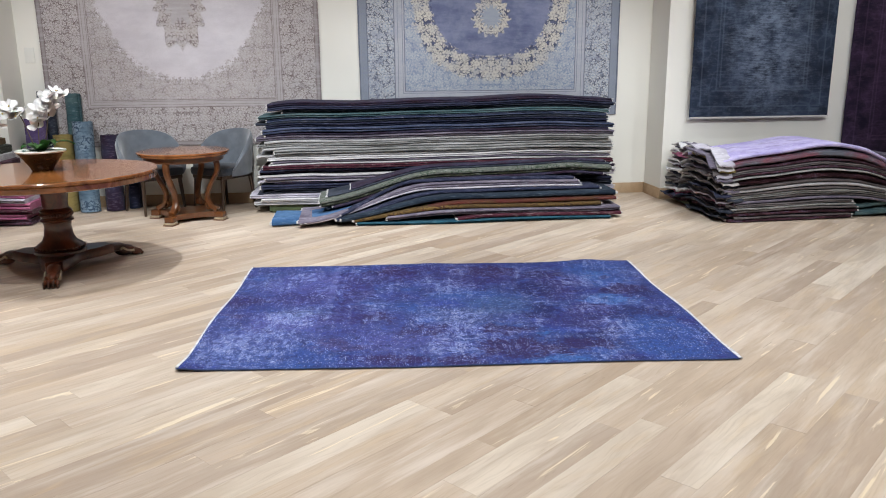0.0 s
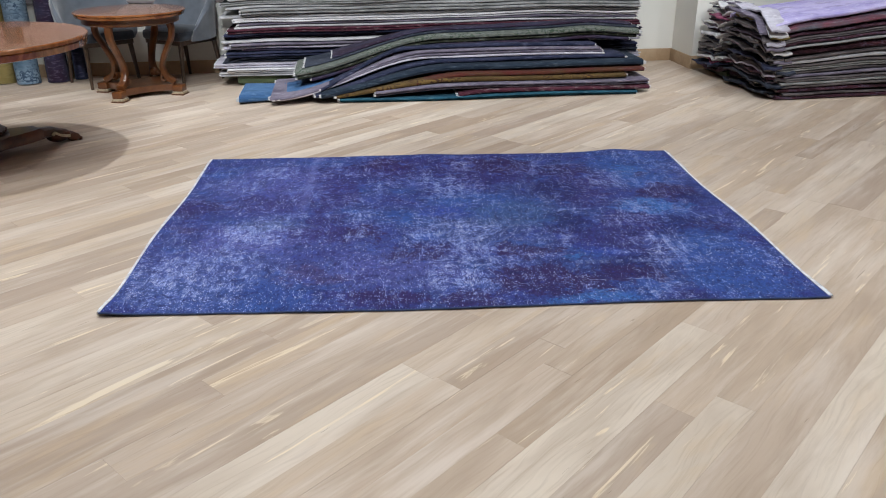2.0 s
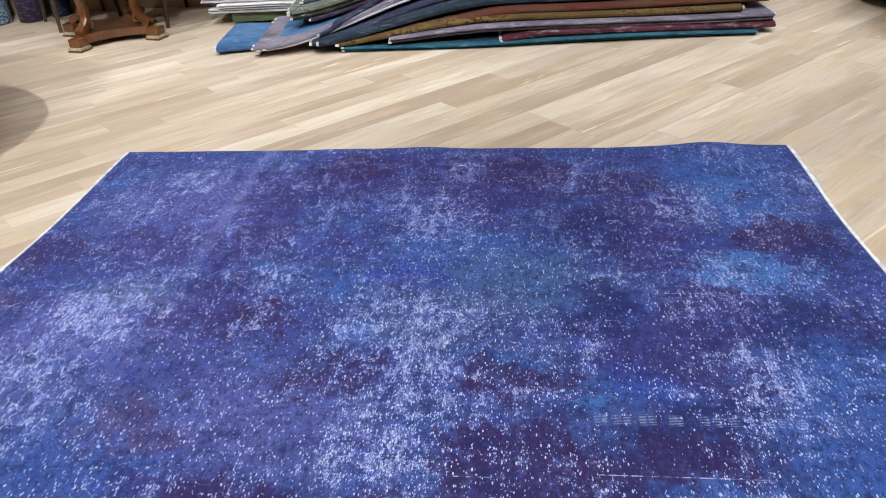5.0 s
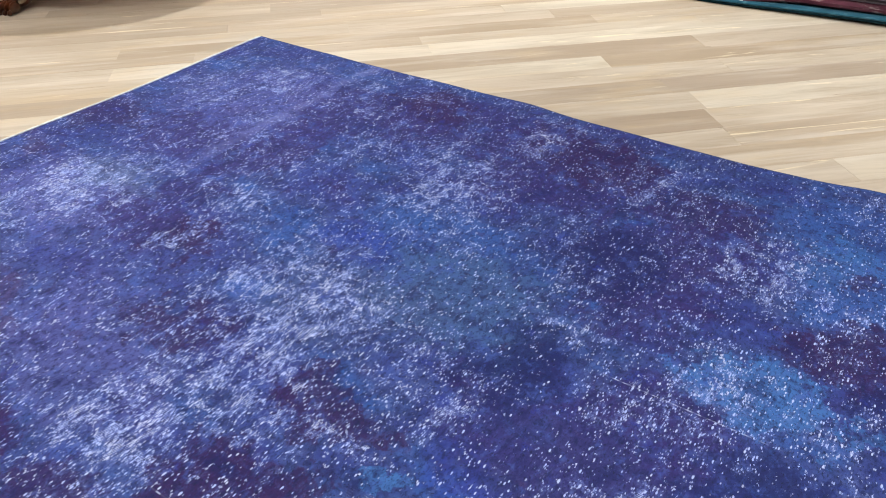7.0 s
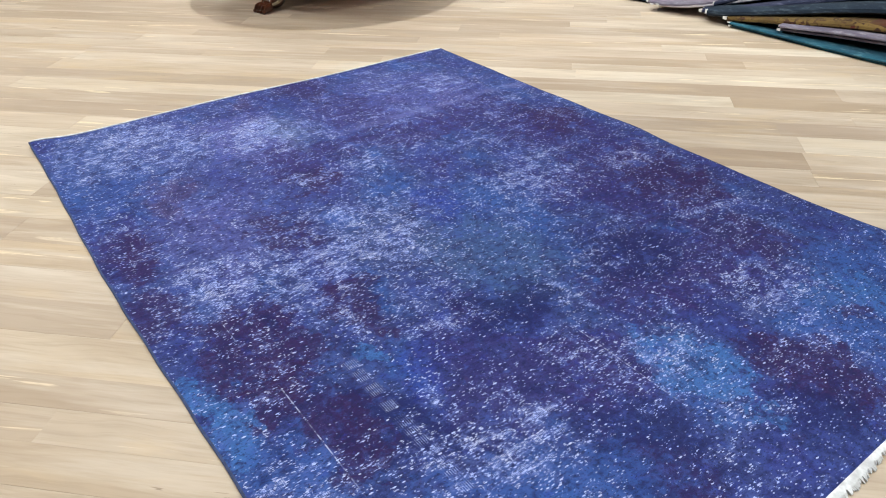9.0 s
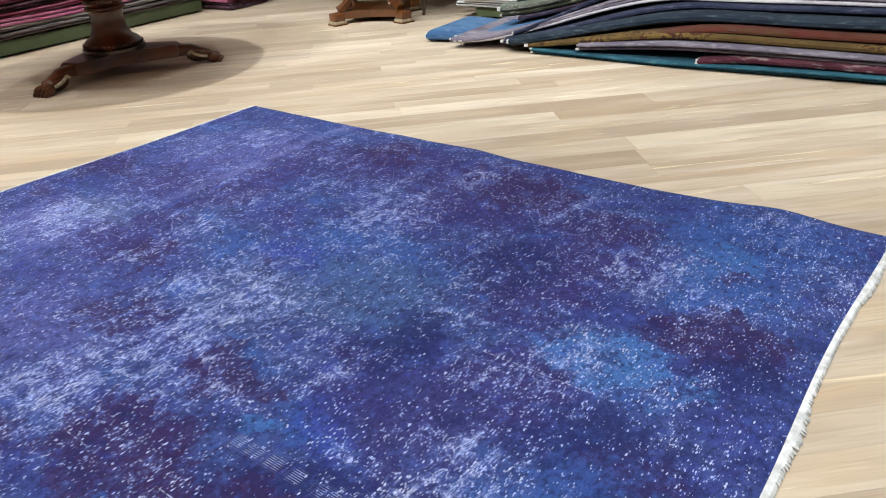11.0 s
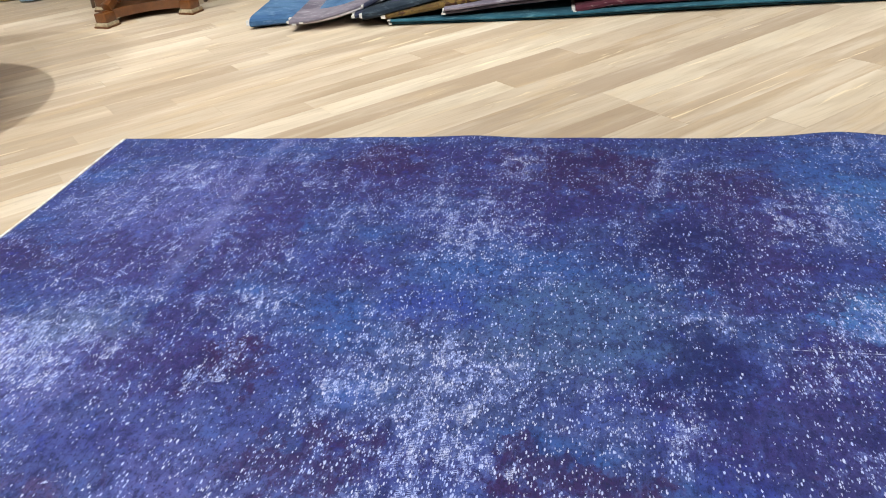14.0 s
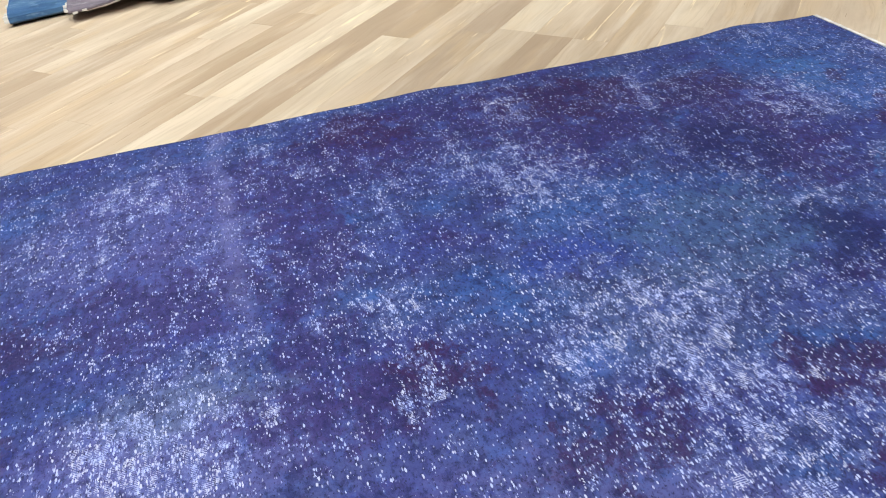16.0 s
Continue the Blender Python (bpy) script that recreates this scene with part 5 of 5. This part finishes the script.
def side_table():
    cx, cy = -0.805, 4.28
    table = empty("occasional_table", pose(cx + 0.012, cy, 0, 0, 0, 28))
    part("tabletop", disc_top(bmesh.new(), 0.455, 0.668, 0.712, 72), YEW, table, "polished round brown top")
    part("apron", lathe(bmesh.new(), [(0.385, 0.612), (0.395, 0.62), (0.395, 0.668)], 64), WALNUT, table)
    d = 0.262
    # base board with hollowed sides
    bm = bmesh.new()
    outline = []
    corners = [(-d, -d), (d, -d), (d, d), (-d, d)]
    for (ax, ay), (bx, by) in zip(corners, corners[1:] + corners[:1]):
        for s in np.linspace(0, 1, 13)[:-1]:
            x, y = ax + (bx - ax) * s, ay + (by - ay) * s
            k = 1 - 0.27 * math.sin(math.pi * s) ** 0.8
            outline.append((x * k, y * k))
    low = [bm.verts.new((x, y, 0.038)) for x, y in outline]
    top = [bm.verts.new((x, y, 0.092)) for x, y in outline]
    m = len(outline)
    for k in range(m):
        bm.faces.new((low[k], low[(k + 1) % m], top[(k + 1) % m], top[k]))
    bm.faces.new(low[::-1])
    bm.faces.new(top)
    part("base_shelf", bm, WALNUT, table, "wooden base with hollowed sides")
    for sx, sy in ((-1, -1), (1, -1), (1, 1), (-1, 1)):
        dx, dy = sx / math.sqrt(2), sy / math.sqrt(2)
        R = d * math.sqrt(2)
        prof = [(R * 0.90, 0.655), (R * 0.97, 0.58), (R * 0.95, 0.50), (R * 0.80, 0.40), (R * 0.66, 0.30), (R * 0.62, 0.22), (R * 0.72, 0.145), (R * 0.90, 0.105)]
        pts = smooth_curve([(r * dx, r * dy, z) for r, z in prof], 5)
        n = len(pts)
        ws = [(0.030 - 0.008 * math.sin(math.pi * i / (n - 1)), 0.034 - 0.006 * math.sin(math.pi * i / (n - 1))) for i in range(n)]
        leg = part("leg", sweep(bmesh.new(), pts, ws, (-dy, dx, 0), 10), WALNUT, table, "scrolled S-shaped leg")
        bm = bmesh.new()
        pts = []
        for i in range(18):
            a = math.pi * 0.5 + i / 17 * 5.2
            rr = 0.042 * (1 - 0.04 * i)
            r = R * 0.66 + rr * math.cos(a)
            pts.append((r * dx, r * dy, 0.142 + rr * math.sin(a)))
        part("volute", sweep(bm, pts, [(0.010, 0.030)] * 18, (-dy, dx, 0), 6), WALNUT, leg)
        ang = 45
        bm = bmesh.new()
        box(bm, -0.044, -0.044, 0.030, 0.044, 0.044, 0.086, 0.006)
        blk = part("foot_block", bm, WALNUT, table)
        blk.matrix_local = pose(R * 0.97 * dx, R * 0.97 * dy, 0, 0, 0, ang)
        bm = bmesh.new()
        box(bm, -0.052, -0.052, 0.010, 0.052, 0.052, 0.030, 0.005)
        part("gilt_band", bm, GILT, blk, "pale gilt moulding")
        bm = bmesh.new()
        box(bm, -0.057, -0.057, 0.0, 0.057, 0.057, 0.010, 0.003)
        part("foot", bm, WALNUT, blk)
    return tagged(table, "round walnut side table on four scrolled legs with gilt feet", "table")


pedestal_table()
side_table()

# ---------------------------------------------------------------- chairs


def tub_chair(x, y, turn):
    """A barrel-backed dining chair; its front looks along -y before it is turned."""
    chair = empty("tub_chair", pose(x, y, 0, 0, 0, turn))
    bm = box(bmesh.new(), -0.245, -0.26, 0.40, 0.245, 0.22, 0.49, 0.035)
    part("seat", bm, SLATE, chair, "dark slate upholstered seat cushion")
    bm = box(bmesh.new(), -0.23, -0.24, 0.365, 0.23, 0.21, 0.41, 0.01)
    part("seat_frame", bm, LEGWOOD, chair)
    bm = bmesh.new()
    n, m = 40, 8
    outer, inner = [], []
    for i in range(n + 1):
        s = -1 + 2 * i / n
        a = radians(90 + s * 118)
        r = 0.285 + 0.03 * abs(s) ** 3
        top = 0.46 + 0.385 * (1 - abs(s) ** 3.2) + 0.03 * (1 - abs(s))
        low = 0.40 + 0.02 * (1 - abs(s))
        th = 0.055
        ro, ri = [], []
        for k in range(m + 1):
            t = k / m
            z = low + (top - low) * t
            flare = 0.035 * t
            edge = 0.5 * th * (1 - max(0.0, (t - 0.85) / 0.15) ** 2 * 0.8) * (1 - 0.6 * max(0.0, (abs(s) - 0.92) / 0.08))
            ro.append(bm.verts.new(((r + flare + edge) * math.cos(a), (r + flare + edge) * math.sin(a) * 0.95 + 0.0, z)))
            ri.append(bm.verts.new(((r + flare - edge) * math.cos(a), (r + flare - edge) * math.sin(a) * 0.95 + 0.0, z)))
        outer.append(ro)
        inner.append(ri)
    for i in range(n):
        for k in range(m):
            bm.faces.new((outer[i][k], outer[i + 1][k], outer[i + 1][k + 1], outer[i][k + 1]))
            bm.faces.new((inner[i][k + 1], inner[i + 1][k + 1], inner[i + 1][k], inner[i][k]))
        bm.faces.new((outer[i][m], outer[i + 1][m], inner[i + 1][m], inner[i][m]))
        bm.faces.new((inner[i][0], inner[i + 1][0], outer[i + 1][0], outer[i][0]))
    for i in (0, n):
        for k in range(m):
            bm.faces.new((outer[i][k], outer[i][k + 1], inner[i][k + 1], inner[i][k]))
    part("backrest", bm, GREYBLUE, chair, "curved grey-blue upholstered back and arms")
    for sx, sy in ((-1, -1), (1, -1), (1, 1), (-1, 1)):
        pts = [(sx * 0.205, sy * 0.20 - 0.01, 0.375), (sx * 0.225, sy * 0.24 - 0.01, 0.0)]
        part("leg", sweep(bmesh.new(), pts, [(0.021, 0.021), (0.012, 0.012)], (0, 1, 0), 8), LEGWOOD, chair, "tapered dark wooden leg")
    return tagged(chair, "grey-blue upholstered tub chair with dark tapered legs", "chair", "tub chairs by the side table")


tub_chair(-1.25, 4.80, 38)
tub_chair(-0.49, 4.80, -38)

# ---------------------------------------------------------------- orchid


def orchid():
    plant = empty("potted_orchid", pose(-1.44, 2.38, 0.7715))
    prof = [(0.075, 0.0), (0.080, 0.006), (0.085, 0.02), (0.125, 0.08), (0.165, 0.138), (0.170, 0.146), (0.163, 0.147), (0.150, 0.135), (0.10, 0.09)]
    part("bowl", lathe(bmesh.new(), prof, 40, flute=0.012, nflute=10), GLAZE, plant, "dark brown glazed bowl")
    lip = [(0.160, 0.140), (0.175, 0.140), (0.180, 0.149), (0.174, 0.156), (0.160, 0.152)]
    part("rim", lathe(bmesh.new(), lip, 40), PLASTIC, plant, "pale worn rim of the bowl")
    bm = bmesh.new()
    blob(bm, (0, 0, 0.115), (0.145, 0.145, 0.038), None, 20, 10)
    rnd = random.Random(7)
    for k in range(26):
        a, r = rnd.uniform(0, 6.28), rnd.uniform(0.03, 0.13)
        blob(bm, (r * math.cos(a), r * math.sin(a), 0.14), (0.025, 0.02, 0.018), None, 6, 4)
    part("moss", bm, MOSS, plant, "blue-green moss")
    for ang, ln, up in ((0.15, 0.23, 0.07), (2.6, 0.17, 0.05), (-0.7, 0.20, 0.09), (1.5, 0.18, 0.07), (-2.0, 0.16, 0.05), (-1.3, 0.19, 0.06)):
        bm = bmesh.new()
        rows = []
        for i in range(9):
            t = i / 8
            r = 0.02 + ln * t
            w = 0.042 * math.sin(math.pi * min(1, 0.12 + 0.88 * t)) ** 0.7 if t < 1 else 0.001
            z = 0.135 + up * math.sin(math.pi * t * 0.8) + 0.01
            px, py = r * math.cos(ang), r * math.sin(ang)
            rows.append([bm.verts.new((px - s * w * math.sin(ang), py + s * w * math.cos(ang), z + 0.010 * abs(s))) for s in (-1, 0, 1)])
        for a, b in zip(rows, rows[1:]):
            for k in range(2):
                bm.faces.new((a[k], a[k + 1], b[k + 1], b[k]))
        bmesh.ops.solidify(bm, geom=bm.faces[:], thickness=0.003)
        part("leaf", bm, LEAF, plant)
    sprays = [[(0.02, 0.0, 0.12), (0.06, 0.01, 0.30), (0.09, 0.02, 0.46), (0.13, 0.0, 0.56), (0.19, -0.03, 0.60)],
              [(-0.02, 0.0, 0.12), (-0.06, -0.01, 0.26), (-0.10, -0.02, 0.40), (-0.16, -0.03, 0.47), (-0.24, -0.04, 0.44), (-0.30, -0.05, 0.36)],
              [(-0.01, 0.02, 0.12), (-0.01, 0.03, 0.30), (0.02, 0.02, 0.42), (0.07, 0.0, 0.50)]]
    count = 0
    for pts in sprays:
        cur = smooth_curve(pts, 6)
        stem = part("stem", sweep(bmesh.new(), cur, [(0.0035, 0.0035)] * len(cur), (0, 1, 0), 6), STEM, plant)
        start = int(len(cur) * 0.50)
        for i in range(start, len(cur), 2):
            for again in range(2):
                count += 1
                p = cur[i] + Vector((rnd.uniform(-0.05, 0.05), rnd.uniform(-0.05, 0.03), rnd.uniform(-0.06, 0.04)))
                bm = bmesh.new()
                face = pose(0, 0, 0, rnd.uniform(25, 70), rnd.uniform(-30, 30), rnd.uniform(-50, 50))
                for k, (pa, pl, pw) in enumerate(((0, 0.036, 0.032), (180, 0.036, 0.032), (90, 0.034, 0.019), (215, 0.034, 0.018), (325, 0.034, 0.018))):
                    m = Matrix.Translation(p) @ face @ pose(0, 0, 0, 0, -14, pa)
                    vs = []
                    for s in range(10):
                        th = 2 * math.pi * s / 10
                        vs.append(bm.verts.new(m @ Vector((pl * 0.85 + pl * math.cos(th), pw * math.sin(th), 0.004 * math.cos(2 * th)))))
                    c = bm.verts.new(m @ Vector((pl * 0.8, 0, -0.005)))
                    for s in range(10):
                        bm.faces.new((vs[s], vs[(s + 1) % 10], c))
                bmesh.ops.solidify(bm, geom=bm.faces[:], thickness=0.0015)
                fl = part("flower", bm, PETAL, plant, "white orchid flower")
                if count % 2:
                    part("lip", blob(bmesh.new(), p + (face.to_3x3() @ Vector((0, -0.004, 0.006))), (0.006, 0.006, 0.008), None, 6, 4), YOLK, fl)
    return tagged(plant, "white orchid in a brown glazed bowl on the pedestal table", "potted plant")


orchid()

# ---------------------------------------------------------------- the oak floor, plank by plank
floor = part("floor", boxed(WEST, SOUTH, -0.12, EAST, BACK_Y + 0.02, -0.014), SUB, smooth=False)
tagged(floor, "wide pale oiled oak plank floor laid on the diagonal", "floor", kind="structure")
PLANK_TURN = 41.0


def plank_mesh(length, width):
    bm = bmesh.new()
    g, b = 0.00012, 0.0005
    x, y = length / 2 - g, width / 2 - g
    lo = [bm.verts.new((sx * x, sy * y, -0.013)) for sx, sy in ((-1, -1), (1, -1), (1, 1), (-1, 1))]
    ed = [bm.verts.new((sx * x, sy * y, -b * 0.7)) for sx, sy in ((-1, -1), (1, -1), (1, 1), (-1, 1))]
    to = [bm.verts.new((sx * (x - b), sy * (y - b), 0.0)) for sx, sy in ((-1, -1), (1, -1), (1, 1), (-1, 1))]
    for a, c in ((lo, ed), (ed, to)):
        for k in range(4):
            bm.faces.new((a[k], a[(k + 1) % 4], c[(k + 1) % 4], c[k]))
    bm.faces.new(to)
    bm.faces.new(lo[::-1])
    return bm


def lay_floor():
    rnd = random.Random(21)
    lengths, widths = (0.7, 1.0, 1.35, 1.75, 2.2), (0.115, 0.13, 0.145, 0.165)
    # seams between the rows by the rug, across the grain
    seams = (-2.78, -2.63, -2.48, -2.33, -2.17, -2.04, -1.90, -1.73, -1.62, -1.50, -1.39, -1.28, -1.125, -0.98, -0.83, -0.69, -0.54, -0.39, -0.24, -0.09, 0.06, 0.20,
             0.355, 0.515, 0.66, 0.81, 0.945, 1.105, 1.245, 1.35, 1.47, 1.60, 1.715, 1.85)
    # a joint in some rows, and the boards on either side of it
    joints = {11: (0.56, OAK_PALE, OAK), 6: (1.49, OAK_PALE, OAK), 8: (0.89, OAK, OAK_BROWN), 7: (0.47, OAK, OAK_BROWN), 4: (1.10, OAK_PALE, OAK), 2: (2.06, OAK_PALE, OAK),
              27: (2.205, OAK, OAK_PALE), 25: (2.91, OAK_PALE, OAK_BROWN), 23: (3.05, OAK, OAK), 22: (3.11, OAK, OAK_PALE), 24: (3.38, OAK, OAK), 32: (3.11, OAK, OAK_BROWN), 31: (2.66, OAK, OAK_PALE), 29: (0.85, OAK, OAK_BROWN)}
    turn = pose(0, 0, 0, 0, 0, PLANK_TURN)
    back = turn.inverted()
    corners = [back @ Vector(c) for c in ((WEST, SOUTH, 0), (EAST, SOUTH, 0), (EAST, BACK_Y, 0), (WEST, BACK_Y, 0))]
    y0, y1 = min(c.y for c in corners), max(c.y for c in corners)
    x0, x1 = min(c.x for c in corners), max(c.x for c in corners)
    rows = [(a, b, joints.get(k)) for k, (a, b) in enumerate(zip(seams, seams[1:]))]
    y = seams[0]
    while y > y0:
        w = rnd.choice(widths)
        rows.append((y - w, y, None))
        y -= w
    y = seams[-1]
    while y < y1:
        w = rnd.choice(widths)
        rows.append((y, y + w, None))
        y += w
    planks = []

    def board(xa, ln, a, b, wood_kind):
        c = turn @ Vector((xa + ln / 2, (a + b) / 2, 0))
        if WEST - 0.9 < c.x < EAST + 0.9 and SOUTH - 0.9 < c.y < BACK_Y + 0.9:
            planks.append((c, round(b - a, 4), ln, wood_kind))

    for a, b, joint in rows:
        at, left, right = joint or (x0 - rnd.uniform(0, 2), OAK, OAK)
        x, kind = at, right
        while x < x1:
            ln = rnd.choice(lengths[2:]) if x == at and joint else rnd.choice(lengths)
            board(x, ln, a, b, kind)
            x, kind = x + ln, OAK
        x, kind = at, left
        while x > x0:
            ln = rnd.choice(lengths[2:]) if x == at else rnd.choice(lengths)
            board(x - ln, ln, a, b, kind)
            x, kind = x - ln, OAK
    planks.sort(key=lambda p: ((p[0].x - 1.4) / 1.15) ** 2 + (p[0].y - 1.2) ** 2)
    meshes = {}
    for c, w, ln, kind in planks[:300]:
        if (w, ln, kind) not in meshes:
            ob = part("plank", plank_mesh(ln, w), kind, floor, smooth=False)
            meshes[(w, ln, kind)] = ob.data
        else:
            ob = new("plank", meshes[(w, ln, kind)])
            ob.parent = floor
        ob.matrix_world = Matrix.Translation((c.x, c.y, rnd.uniform(-0.0004, 0.0004))) @ turn
    verts, faces = [], []
    corner = ((-1, -1), (1, -1), (1, 1), (-1, 1))
    for c, w, ln, _ in planks[300:]:
        hx, hy = ln / 2 - 0.0006, w / 2 - 0.0006
        lc = back @ c
        n = len(verts)
        for z in (-0.013, 0.0):
            for sx, sy in corner:
                verts.append((lc.x + sx * hx, lc.y + sy * hy, z))
        faces += [(n + 4, n + 5, n + 6, n + 7)] + [(n + k, n + (k + 1) % 4, n + 4 + (k + 1) % 4, n + 4 + k) for k in range(4)]
    me = bpy.data.meshes.new("planks")
    me.from_pydata(verts, [], faces)
    bm = bmesh.new()
    bm.from_mesh(me)
    for at, no in (((WEST, 0, 0), (-1, 0, 0)), ((EAST, 0, 0), (1, 0, 0)), ((0, SOUTH, 0), (0, -1, 0)), ((0, BACK_Y, 0), (0, 1, 0))):
        bmesh.ops.bisect_plane(bm, geom=bm.verts[:] + bm.edges[:] + bm.faces[:], plane_co=back @ Vector(at), plane_no=back.to_3x3() @ Vector(no), clear_outer=True)
    bm.to_mesh(me)
    bm.free()
    me.materials.append(OAK_FAR)
    ob = new("planks", me)
    ob.parent = floor
    ob.matrix_world = turn
    tagged(ob, kind="stuff")


lay_floor()
